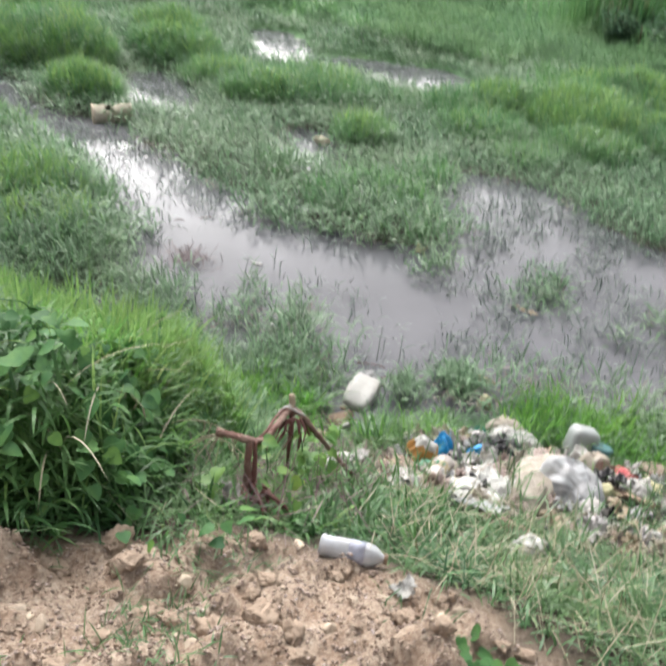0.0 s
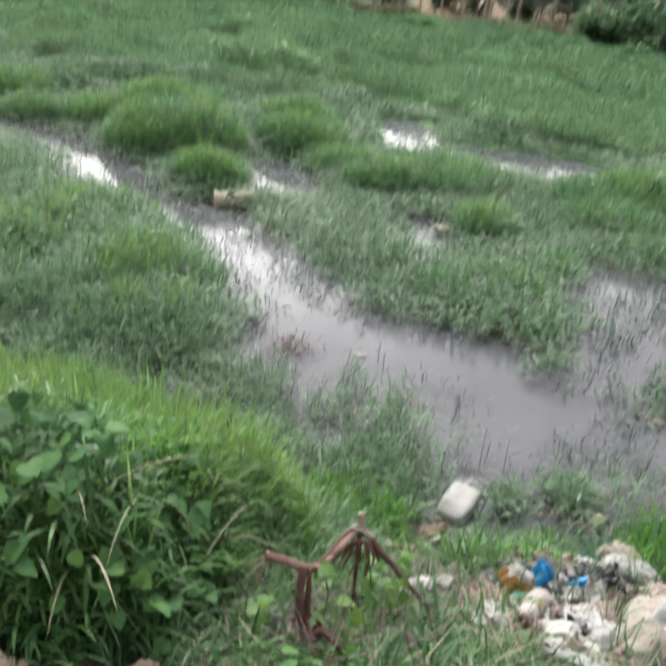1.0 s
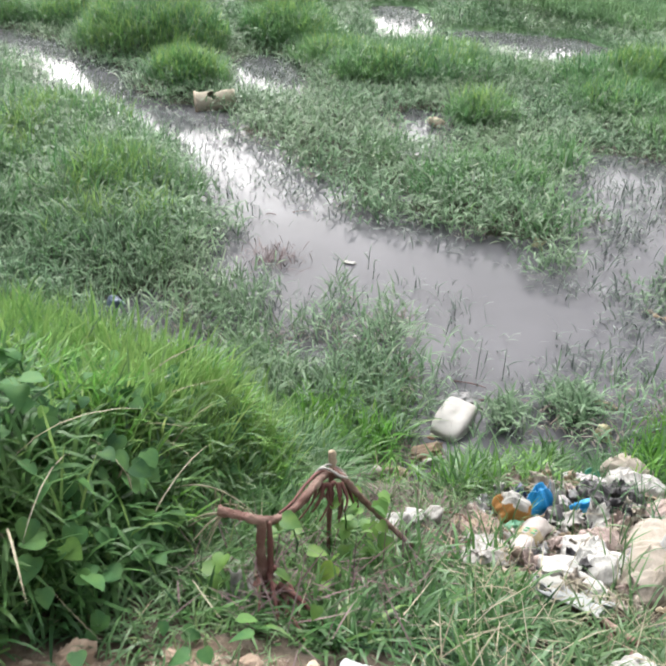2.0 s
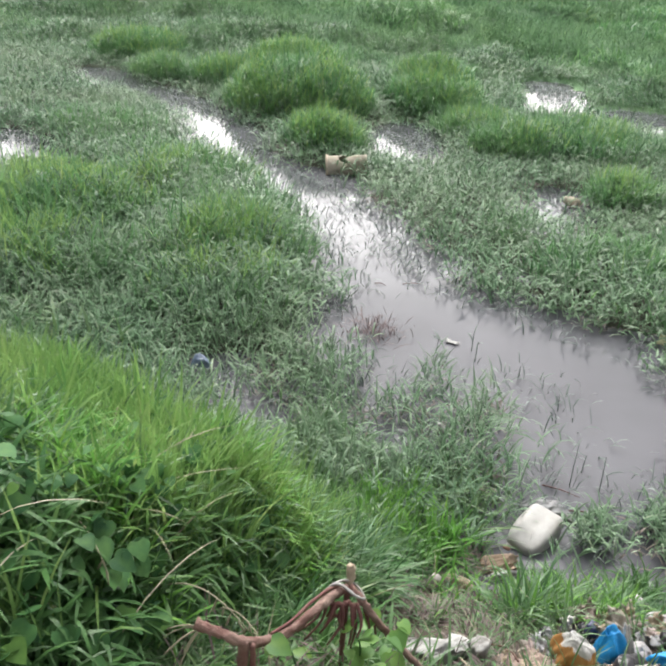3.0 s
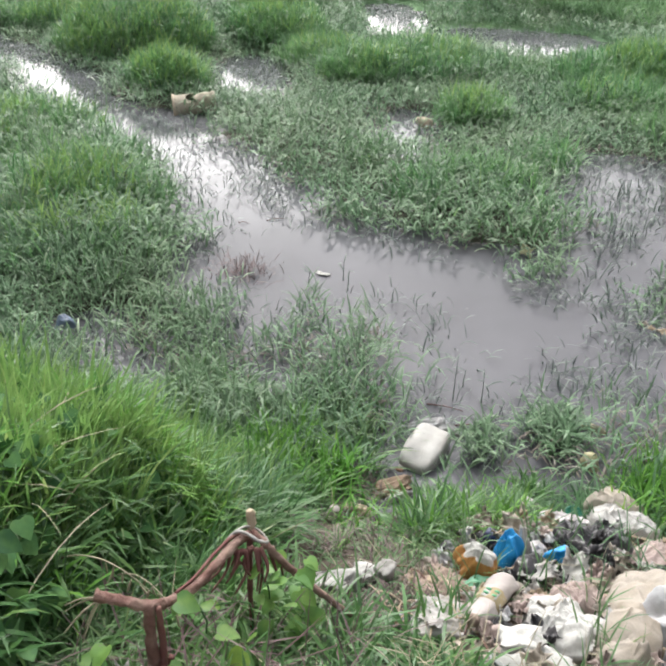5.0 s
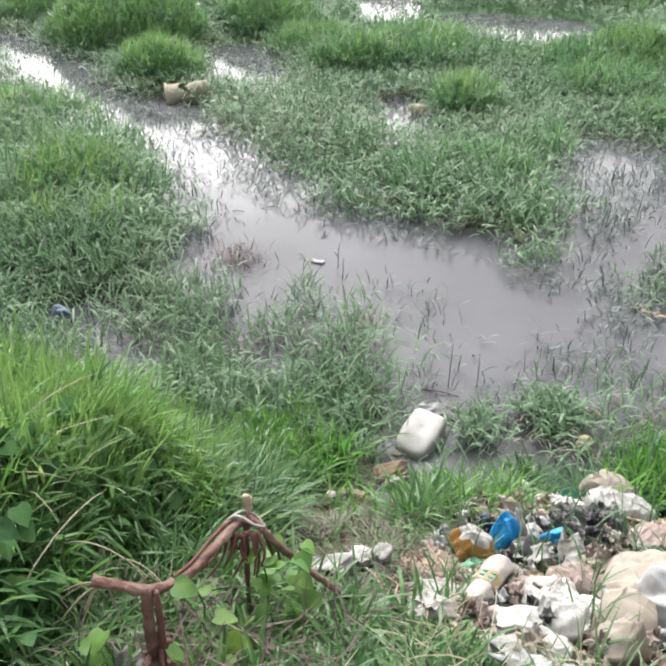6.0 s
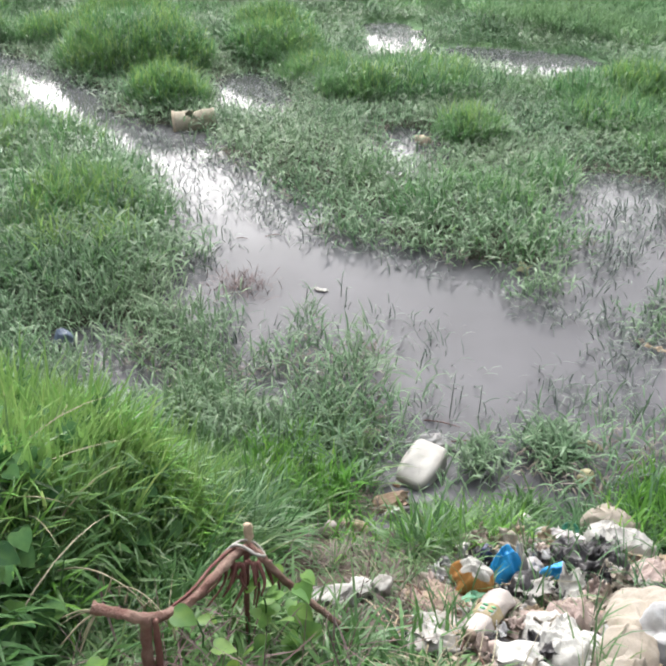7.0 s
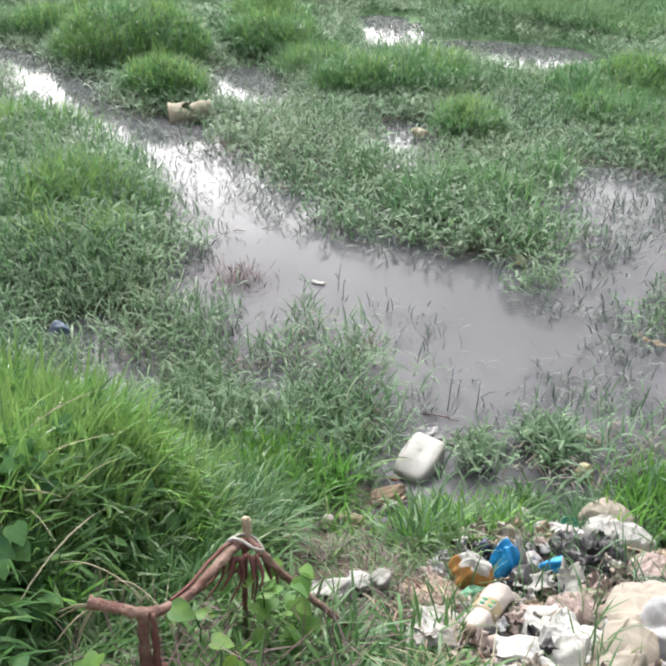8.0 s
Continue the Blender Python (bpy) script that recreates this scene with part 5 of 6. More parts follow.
round_bag("bright blue plastic bag filled and gathered at the top", at(.62, 3.15, .02, 6, -6, 20), M_BLUE, M_BLUE, (.125, .11, .165), 4, pinch=.4)
bag("plastic_bag", "white plastic strip standing beside a blue bag", at(.7, 3.17, .03, 0, -14, -8), M_PACK, (.055, .045, .19), 2, .2, 1.4)
round_bag("white plastic bag with its lower half stained orange-brown", at(.53, 2.91, .035, 4, 4, 10), M_ORANGE, M_PACK, (.155, .14, .25), 7, .6, .15)
bag("wrapper", "folded green food wrapper", at(.555, 2.81, .035, 14, -22, 32), M_GREENW, (.19, .09, .07), 5, .1, 1.8, category="wrapper")
bag("wrapper", "tan crinkled food wrapper", at(.625, 2.8, .03, 14, -16, 34), M_TAN, (.17, .1, .08), 6, .14, 2.0, category="wrapper")
draped("plastic_bag", "black plastic bag spread flat in the heap", at(.92, 3.52, .03, -16, 0, 12), M_BLACK, .36, .22, [(-.08, .0, .12, .06), (.08, .02, .12, .07)], 7, .022, 9)
bag("plastic_bag", "torn black bag between wrappers", at(.72, 3.05, .0, 0, 0, 70), M_BLACK, (.2, .14, .1), 8, .4, 2.2)
draped("plastic_bag", "dark purplish bag at the foot of the heap", at(.755, 2.46, -.01, -24, 0, 15), M_BLACK, .19, .18, [(.0, .02, .09, .05), (-.05, -.03, .07, .04)], 9, .02, 14)
draped("plastic_bag", "grey crinkled plastic film bag", at(.79, 3.62, .05, -16, 0, 5), M_GREY, .25, .14, [(-.04, .0, .12, .05), (.06, .0, .1, .06)], 10, .016, 10)
bag("plastic_bag", "small bright blue plastic scrap", at(.805, 3.24, .06, 0, 20, 0), M_BLUE, (.085, .07, .09), 11, .35, 1.8)
bag("rag", "grey cloth rag crumpled in the heap", at(.71, 3.27, .02, 0, 0, 40), M_GREY, (.13, .11, .07), 12, .4, 2.0, category="rag")
draped("rag", "dull pink rag crumpled in the heap", at(.94, 2.95, .02, -20, 0, 15), M_PINK, .23, .18, [(.0, .02, .1, .09), (-.05, -.03, .08, .07)], 13, .022, 14, "rag")
draped("sack", "large cream woven sack bulging with waste", at(1.23, 2.96, .0, -22, 0, 4), M_BEIGE, .42, .56, [(.0, .08, .22, .2), (-.07, -.14, .17, .15), (.08, .0, .17, .17), (.1, .16, .12, .13)], 14, .019, 5, "sack")
draped("sack", "lower end of a cream sack hanging down the slope", at(1.12, 2.64, .01, -24, 0, -6), M_BEIGE, .24, .4, [(.0, .08, .13, .14), (.02, -.1, .1, .09)], 44, .014, 5, "sack")
bag("plastic_bag", "pale bluish plastic bag bulging with rubbish", at(1.3, 2.84, .05, -10, 0, -10), M_PALEBLUE, (.3, .27, .22), 15, .34, 2.4)
bag("plastic_bag", "whitish film bag slumped against a cream sack", at(1.38, 2.97, .04, -6, 0, 30), M_PALEBLUE, (.22, .19, .16), 45, .34, 2.2)
scrap_spots = ((1.22, 2.86, .15, 20), (1.31, 3.05, .2, 60))
draped("plastic_bag", "white plastic bag at the far edge of the heap", at(1.04, 3.84, .01, -12, 0, 8), M_FOAM, .34, .25, [(-.05, .0, .16, .12), (.08, -.02, .12, .09)], 16, .014, 7)
draped("sack", "dirty beige sack cloth behind a white bag", at(1.0, 4.0, .02, -8, 0, 5), M_BEIGE, .32, .2, [(-.02, .0, .13, .16), (.08, .0, .1, .1)], 17, .011, 6, "sack")
bag("plastic_bag", "beige rounded lump of waste in a bag", at(1.5, 3.6, .03, 0, 0, 30), M_BEIGE, (.2, .17, .18), 18, .15, 1.2)
bag("plastic_bag", "red plastic bag on the heap", at(1.68, 3.48, .03, 0, 0, 20), M_RED, (.2, .15, .15), 19, .3, 1.7)
bag("plastic_bag", "white plastic bag below the red one", at(1.72, 3.25, .03, 0, 0, 10), M_WHITE, (.22, .18, .15), 20, .3, 1.7)
bag("plastic_bag", "pale yellow plastic bag on the slope", at(1.5, 2.97, .02, 0, 0, 40), M_YELLOW, (.19, .15, .14), 21, .3, 1.7)
bag("plastic_bag", "dirty white bag hanging down the slope", at(1.41, 2.65, .02, 10, 0, 80), M_WHITE, (.2, .13, .13), 22, .3, 1.7)
bag("plastic_bag", "silver and blue crumpled wrapper", at(1.44, 3.2, .05, 0, 0, 0), M_PALEBLUE, (.13, .11, .1), 23, .45, 2.4)
bag("rag", "brown rotting rag at the end of the heap", at(1.95, 3.9, .02, 0, 0, 25), M_BROWNRAG, (.26, .2, .12), 24, .4, 2.0, category="rag")
bag("plastic_bag", "clear film bag floating behind a jerrycan", pose(-.06, 4.38, -.01, 0, 0, 10), M_CLEAR, (.26, .16, .1), 25, .45, 2.2)
bag("plastic_bag", "pale yellow scrap among grass by the water", at(.83, 4.42, .0, 0, 0, 0, 0.0), M_YELLOW, (.1, .08, .11), 26, .4, 2.0)
bag("plastic_bag", "brown muddy bag at the channel's edge", at(-.07, 3.79, .0, 0, 0, 50, 0.0), M_CARD, (.24, .1, .05), 27, .35, 2.0)
bag("shoe_sole", "dark worn shoe sole at the water's edge", at(-.03, 3.73, .0, 0, 0, 48, 0.01), M_GREY, (.13, .05, .04), 28, .15, 1.2, category="shoe sole")
bag("plastic_bag", "blue-grey plastic lump among weeds", pose(-2.56, 4.34, .09, 0, 0, 30), material("slate_blue_plastic", (0.1, 0.14, 0.21), 0.4, GRIME, 0.3), (.13, .1, .09), 29, .15, 1.2)
bag("plastic_bag", "white puffed scrap beside a branch", at(.24, 2.74, .02, 0, 0, 30), M_WHITE, (.09, .08, .1), 30, .4, 2.0)
bag("plastic_bag", "small dark blue bag behind a white one", at(.53, 3.26, .04, 0, 0, 10), material("navy_film", (0.03, 0.04, 0.1), 0.4, GRIME, 0.3), (.07, .06, .06), 31, .3, 1.8)
draped("rag", "brown rags matted on the ground", at(.45, 2.76, .0, -22, 0, 10), M_BROWNRAG, .24, .24, [(.0, .05, .12, .05), (-.06, -.04, .1, .04)], 32, .012, 9, "rag")
bag("rag", "greyish pink cloth under a bottle", at(.78, 2.78, .0, 0, 0, 60), M_PINK, (.2, .16, .1), 33, .4, 2.0, category="rag")
draped("plastic_bag", "whitish film bag at the near side of the heap", at(.52, 2.5, .02, -24, 0, 25), M_WHITE, .24, .26, [(.0, .05, .1, .035), (-.04, -.06, .09, .03)], 34, .014, 9)
draped("rag", "brown paper and cloth behind the sack", at(1.22, 3.58, .0, -18, 0, 10), M_PINK, .34, .24, [(.0, .02, .14, .08), (.1, -.03, .1, .06)], 35, .025, 14, "rag")
bag("plastic_bag", "black film pushed between sacks", at(1.25, 3.45, .02, 0, 0, 30), M_BLACK, (.15, .1, .1), 36, .4, 2.0)
bag("plastic_bag", "white bags at the far end of the heap", at(2.05, 3.55, .02, 0, 0, 60), M_WHITE, (.25, .2, .16), 37, .3, 1.7)

# stiff white foam, broken
draped("foam_sheet", "large crushed sheet of white packing foam, soiled", at(.89, 2.63, .03, -20, 0, 12), M_PACK, .24, .3, [(-.02, .07, .11, .09), (.05, -.03, .11, .08), (-.05, -.08, .09, .06)], 51, .024, 9, "packing foam")
for x, y, dz, lx, ly, lz, rz, rx, s in ((.99, 2.72, .03, .12, .09, .07, 8, -14, 1), 
                                        (.8, 2.42, .04, .13, .1, .07, 20, -10, 4), (.9, 2.38, .02, .15, .1, .06, -10, 5, 5), (.78, 2.28, .03, .1, .08, .06, 35, 20, 6),
                                        (.09, 2.6, .04, .16, .06, .07, 30, 20, 8), (.04, 2.56, .02, .08, .05, .05, 60, 30, 9), (.16, 2.72, .02, .08, .07, .05, 10, 5, 10)):
    f = thing("foam_piece", "broken chunk of white packing foam, soiled", "foam piece", at(x, y, dz, rx, 0, rz), "broken foam pieces")
    part("chunk", block("foam_chunk", M_PACK, lx, ly, lz, s, 7, .16), f)
    part("flake", sheet("foam_flake", M_FOAM, lx * .6, ly * .5, s + 20, .3, .15, 10, .006), f, m=pose(lx * .25, -ly * .3, lz * .85, 12, -15, 30))


def scrap(label, m, mat, lx, ly, seed, curl=.3, rough=.1, thick=.003, category="scrap", name="scrap"):
    s = new(name, sheet(name, mat, lx, ly, seed, curl, rough, 16, thick, .7))
    s.matrix_basis = m
    return tagged(s, label, category)


for x, y, dz, rz in scrap_spots:
    scrap("turquoise film scrap caught on a bag", at(x, y, dz, 25, 10, rz), M_TURQ, .07, .035, 30 + int(rz), .4, .15)
scrap("curved white plastic shard standing up", at(.88, 3.14, .08, 30, 12, 10), M_PACK, .09, .14, 1, .7, .04)
scrap("white plastic shard lying on dark film", at(.775, 3.04, .08, 12, -12, 20), M_FOAM, .13, .07, 2, .5, .05)
scrap("pale plastic sheet draped over the slope", at(.5, 2.48, .0, -24, 0, 20), M_CLEAR, .18, .14, 3, .12, .3)
scrap("crumpled white paper scrap on bare earth", at(.665, 1.27, .012, 15, -25, 40), M_FOAM, .075, .06, 4, .5, .16)
scrap("dirty white plastic caught at the foot of a branch", at(-.09, 1.62, .03, 40, 10, 20), M_WHITE, .1, .13, 21, .6, .25)
bag("plastic_bag", "torn white plastic bag crumpled in trampled grass", at(1.1, 1.94, .03, 0, 0, 8), M_PACK, (.19, .11, .1), 61, .4, 2.2)
scrap("grey plastic tray half buried in grass", at(.88, 2.22, .05, -18, 0, -8), M_JUG, .22, .12, 6, .2, .08, .006)
scrap("wet brown cardboard on the heap", at(1.6, 3.1, .05, -18, 10, 15), M_CARD, .2, .12, 7, .3, .12, .006)
scrap("torn brown cardboard edge", at(1.72, 3.0, .05, -10, 25, 50), M_CARD, .2, .1, 8, .3, .12, .006)
scrap("brown paper behind the cream sack", at(1.2, 3.78, .04, -15, 0, 5), M_TAN, .18, .12, 9, .3, .16)
scrap("green leafy wrapper scrap", at(1.8, 3.35, .1, 10, 20, 0), M_YELLOW, .1, .08, 10, .4, .15)
scrap("flat pale film at the water's edge", at(.3, 3.78, .01, 4, 0, 6, 0.01), M_JUG, .22, .06, 11, .1, .1)
scrap("flat white scrap at the water's edge", at(.16, 3.72, .01, 4, 0, -6, 0.02), M_WHITE, .08, .05, 12, .1, .1)
scrap("white foam bit floating on the pond", pose(-1.43, 5.97, .004), M_FOAM, .085, .045, 13, .1, .05, .005)
scrap("pale wrapper caught in weeds", pose(-.09, 7.02, .05, 50, 20, 0), M_YELLOW, .09, .08, 14, .5, .15)
scrap("cream wrapper scraps lying on a weed clump", pose(1.02, 6.12, .02, 10, 10, 10), M_TAN, .15, .04, 15, .2, .2)
scrap("cream wrapper torn end on the water", pose(.9, 6.2, .01, 0, 0, 40), M_BEIGE, .08, .035, 16, .3, .2)

tagged(part("wooden_batten", tube("batten", M_WOOD, [(.82, 2.26, float(land(.82, 2.26)) + .05), (.95, 2.2, float(land(.95, 2.2)) + .05), (1.1, 2.1, float(land(1.1, 2.1)) + .04)], [.014, .016, .013], 6, .15, 3)), "weathered wooden batten lying in grass", "batten")
tagged(part("wooden_batten", tube("batten", M_WOOD, [(.92, 2.2, float(land(.92, 2.2)) + .03), (1.04, 2.1, float(land(1.04, 2.1)) + .03), (1.14, 2.0, float(land(1.14, 2.0)) + .03)], [.012, .013, .01], 6, .15, 5)), "weathered wooden batten lying in grass", "batten")
tagged(part("stick", tube("stick", M_WOOD, [(1.42, 3.6, float(land(1.42, 3.6)) + .1), (1.56, 3.64, float(land(1.56, 3.64)) + .12), (1.72, 3.6, float(land(1.72, 3.6)) + .14)], [.009, .01, .007], 7, .2, 4)), "bent brown stick lying across the heap", "stick")
r = random.Random(9)
for k in range(56):
    x, y = (r.uniform(.3, 1.0), r.uniform(2.3, 3.1)) if k < 16 else (r.uniform(.3, .7), r.uniform(2.4, 2.85))
    a, l = r.uniform(0, 6.28), r.uniform(.06, .16)
    z = float(land(x, y)) + r.uniform(.02, .07)
    tagged(part("twig", tube("twig", M_CUTWOOD if k % 3 else M_WOOD, [(x, y, z), (x + l * .5 * math.cos(a), y + l * .5 * math.sin(a), z + .012), (x + l * math.cos(a), y + l * math.sin(a), z - .01)], [.004, .0035, .002], 5, .2, k, 3)), "thin dry twig among rubbish", "twig", "twigs in the heap")

# loose smaller litter, crumpled
LITTER = [(M_PINK, "small pinkish rag scrap in the heap"), (M_BEIGE, "small cream scrap in the heap"), (M_GREY, "small grey film scrap in the heap"), (M_WHITE, "small white scrap in the heap"),
          (M_BROWNRAG, "small brown rag scrap in the heap"), (M_TAN, "small tan wrapper scrap in the heap"), (M_BLACK, "small black film scrap in the heap")]
protos = []
for k, (mat, text) in enumerate(LITTER):
    ob = new("litter_scrap", crumple("litter_scrap", mat, (.1, .075, .045), 60 + k, 1.5, 2.4, 4, .3))
    protos.append(tagged(ob, text, "litter", "litter in the heap"))
r = random.Random(15)
left = 330
used = set()
while left:
    x, y = r.uniform(.3, 2.3), r.uniform(2.25, 4.05)
    if float(in_pile(np.array(x), np.array(y))) < 0.35:
        continue
    k = r.choices(range(7), (4, 4, 3, 2, 4, 3, 3))[0]
    m = at(x, y, -.005, r.uniform(-20, 20), r.uniform(-20, 20), r.uniform(0, 360)) @ Matrix.Scale(r.uniform(.35, 1.1), 4)
    if k in used:
        copy_thing(protos[k], m).matrix_basis = m
    else:
        protos[k].matrix_basis = m
        used.add(k)
    left -= 1

# torn film lying over the heap
r = random.Random(90)
films = [(new("film_scrap", sheet("film_scrap", mat, .15, .11, 400 + k, .45, .5, 18, .0015, .6)), mat) for k, mat in enumerate((M_WHITE, M_GREY, M_BEIGE, M_BLACK, M_PINK, M_CLEAR, M_PALEBLUE, M_TAN))]
words = ("white", "grey", "cream", "black", "dull pink", "clear", "pale blue", "tan")
for (ob, mat), w in zip(films, words):
    tagged(ob, "torn " + w + " plastic film lying over the rubbish", "plastic film", "film scraps on the heap")
left, used = 190, set()
while left:
    x, y = r.uniform(.3, 2.3), r.uniform(2.25, 4.0)
    if float(in_pile(np.array(x), np.array(y))) < 0.45:
        continue
    k = r.choices(range(8), (4, 3, 4, 3, 4, 2, 2, 3))[0]
    m = at(x, y, r.uniform(.01, .07), r.uniform(-30, 30), r.uniform(-30, 30), r.uniform(0, 360)) @ Matrix.Scale(r.uniform(.35, .85), 4)
    if k in used:
        copy_thing(films[k][0], m).matrix_basis = m
    else:
        films[k][0].matrix_basis = m
        used.add(k)
    left -= 1

# ---- things in the marsh ----


def broken_pipe():
    """A short clay pipe lying on its side: hollow, its wall broken out above, with a collar at one end."""
    pipe = thing("clay_pipe", "broken pale clay pipe lying at the water's edge", "clay pipe", pose(-4.62, 9.42, .1, 4, -5, 33))
    length, radius, wall, around, along = .5, .125, .016, 36, 26
    g = lambda a, v: noise.noise(Vector((math.cos(a) * 1.6, math.sin(a) * 1.6, v * 5)))
    verts, faces, index = [], [], {}
    for layer in (0, 1):
        for i in range(along + 1):
            v = i / along
            for j in range(around):
                a = 2 * math.pi * j / around
                flare = 1 + .1 * math.exp(-((v - .02) / .05) ** 2) + .07 * math.exp(-((v - .97) / .05) ** 2)
                rr = radius * flare * (1 + .05 * g(a, v)) - layer * wall
                index[layer, i, j] = len(verts)
                verts.append(((v - .5) * length + .02 * g(a, 9) * (1 if i in (0, along) else 0), rr * math.sin(a), rr * math.cos(a)))
    # what has broken away: a notch across the top
    gone = lambda i, j: (lambda v, a: abs(v - .5 - .1 * math.sin(a * 3)) < .13 * (1 - (abs(a) / 1.25) ** 2) if abs(a) < 1.25 else False)((i + .5) / along, (j + .5) / around * 2 * math.pi if j < around / 2 else (j + .5 - around) / around * 2 * math.pi)
    cells = {(i, j) for i in range(along) for j in range(around) if not gone(i, j)}
    for i, j in sorted(cells):
        n = (j + 1) % around
        o = [index[0, i, j], index[0, i + 1, j], index[0, i + 1, n], index[0, i, n]]
        q = [index[1, i, j], index[1, i, n], index[1, i + 1, n], index[1, i + 1, j]]
        faces += [o, q]
        for (ni, nj), (p0, p1) in {(i - 1, j): ((i, j), (i, n)), (i + 1, j): ((i + 1, n), (i + 1, j)), (i, (j - 1) % around): ((i + 1, j), (i, j)), (i, n): ((i, n), (i + 1, n))}.items():
            if (ni, nj) not in cells:
                faces.append([index[(0, *p0)], index[(0, *p1)], index[(1, *p1)], index[(1, *p0)]])
    part("body", mesh_of("pipe_body", np.array(verts), np.array(faces), M_LOG, False), pipe)
    part("rim", lathe("pipe_rim", M_PALESTONE, [(.117, 0), (.142, .002), (.146, .016), (.138, .03), (.134, .03), (.116, .004)], 36, .08, 4), pipe, "pale worn rim", m=pose(-.26, 0, 0, 0, 90, 0))


broken_pipe()
stone = tagged(new("stone", boulder("stone", M_PALESTONE, (.22, .14, .12), 3)), "pale stone at a small pool in the weeds", "stone")
stone.matrix_basis = pose(-1.97, 10.15, .03)
for x, y, l, a in ((-2.5, 6.6, .1, .3), (-2.3, 6.75, .16, .8), (-.16, 4.62, .22, .1), (.05, 4.48, .2, .4)):
    tagged(part("stick", tube("stick", M_ROOT, [(x, y, .005), (x + l * .5 * math.cos(a), y + l * .5 * math.sin(a), .014), (x + l * math.cos(a), y + l * math.sin(a), .004)], [.003, .0035, .0015], 6, .3, int(x * 10), 3)), "dark wet stick floating on the water", "stick", "floating sticks")

# upright shoots in the open water, with a few leaves each
r = random.Random(33)
for x, y, hgt in ((-.03, 4.72, .34), (.13, 4.78, .28), (.16, 4.86, .12), (-.02, 4.9, .16), (-.35, 5.35, .12), (.35, 5.5, .1), (-1.25, 5.95, .22), (-1.15, 5.8, .2), (-1.45, 5.75, .18), (.6, 5.9, .12), (-.6, 5.75, .12), (.3, 6.15, .1)):
    s = thing("water_shoot", "thin upright weed shoot rising from the water", "water weed", pose(x, y, -.03), "shoots in the pond")
    top = (r.uniform(-.03, .03), r.uniform(-.03, .03), hgt)
    part("stem", tube("shoot_stem", M_SPRIG, [(0, 0, 0), (top[0] * .3, top[1] * .3, hgt * .55), top], [.004, .003, .0015], 5, .1, 1, 3), s)
    for k in range(r.randint(2, 4)):
        f = r.uniform(.35, .95)
        b = np.array([[top[0] * f * .8, top[1] * f * .8, hgt * f]])
        v, fa = blade_arrays(b, np.array([r.uniform(.05, .11)]), np.array([.012]), np.array([r.uniform(0, 6.28)]), np.array([.7]), np.array([1.1]), 3)
        part("leaf", mesh_of("shoot_leaf", v, fa, M_SPRIG), s)

# ---- stones and clods on the bare earth ----
r = random.Random(50)
shapes = [(boulder("clod", M_CLOD, (.1, .08, .055), 10 + k, 4, .7, .3), "crumbly brown clod of earth on the bank", "clod") for k in range(5)] + \
         [(boulder("stone", M_STONE, (.07, .055, .035), 30 + k, 3, .45, .16), "tan stone on the bare earth", "stone") for k in range(4)] + \
         [(boulder("stone", M_PALESTONE, (.06, .045, .025), 40 + k, 3, .3), "pale stone on the bare earth", "stone") for k in range(2)]
fixed = [(-.62, .62, 1.6, 10), (-.5, .5, 1.3, 10), (-.42, .75, 1.5, 9), (-.7, .8, 1.2, 9), (.25, .95, 1.7, 0), (.38, .9, 1.3, 3), (.15, .82, 1.4, 2), (-.09, .71, 1.0, 9), (-.02, .98, 1.3, 10), (-.35, .67, 1.5, 5), (-.36, .53, 1.0, 10), (-.33, 1.1, 1.4, 0), (.12, 1.28, 1.1, 1), (.2, 1.3, .9, 6)]
count = 0
while count < 250:
    if count < len(fixed):
        x, y, s, k = fixed[count]
    else:
        x, y, s, k = r.uniform(-1.3, 1.6), r.uniform(.25, 1.45), r.uniform(.2, 1.25) ** 1.4, r.choice([0, 1, 2, 3, 4, 0, 1, 2, 3, 4, 5, 6, 7, 8, 9, 10])
        if y > float(earth_edge(np.array(x))) + .05:
            continue
    me, text, kind = shapes[k]
    ob = tagged(new(kind, me), text, kind, "stones and clods on the earth")
    ob.matrix_basis = at(x, y, -.016 * s, r.uniform(-20, 20), r.uniform(-20, 20), r.uniform(0, 360)) @ Matrix.Scale(s, 4)
    count += 1
# gravel, too small to pick apart
n = 26000
x, y = scatter(-1.5, 1.8, .1, 1.5, n, lambda x, y: 1 - smooth(-.06, .08, y - earth_edge(x)))
n = len(x)
oct_v = np.array([(1, 0, 0), (-1, 0, 0), (0, 1, 0), (0, -1, 0), (0, 0, 1), (0, 0, -.3)], float)
oct_f = np.array([(0, 2, 4), (2, 1, 4), (1, 3, 4), (3, 0, 4), (2, 0, 5), (1, 2, 5), (3, 1, 5), (0, 3, 5)])
size = uni(.002, .009, n) ** 1.0
v = oct_v[None] * (size[:, None, None] * (0.6 + 0.8 * RND.rand(n, 6, 1))) * np.array([1, 1, .7])
v = v + np.stack([x, y, land(x, y) + .001], -1)[:, None, :]
f = (np.arange(n) * 6)[:, None, None] + oct_f[None]
M_GRAVEL = leaf_material("gravel", (0.17, 0.115, 0.065), (0.34, 0.265, 0.155), (0.55, 0.48, 0.35), rough=0.9, patch=6, through_light=0.0, spec=0.2)
tagged(new("gravel", mesh_of("gravel", v.reshape(-1, 3), f.reshape(-1, 3), M_GRAVEL, False)), "loose tan gravel and crumbs of earth", "gravel", kind="stuff")

# ---- the far side: shrubs, bananas, fence posts, houses ----


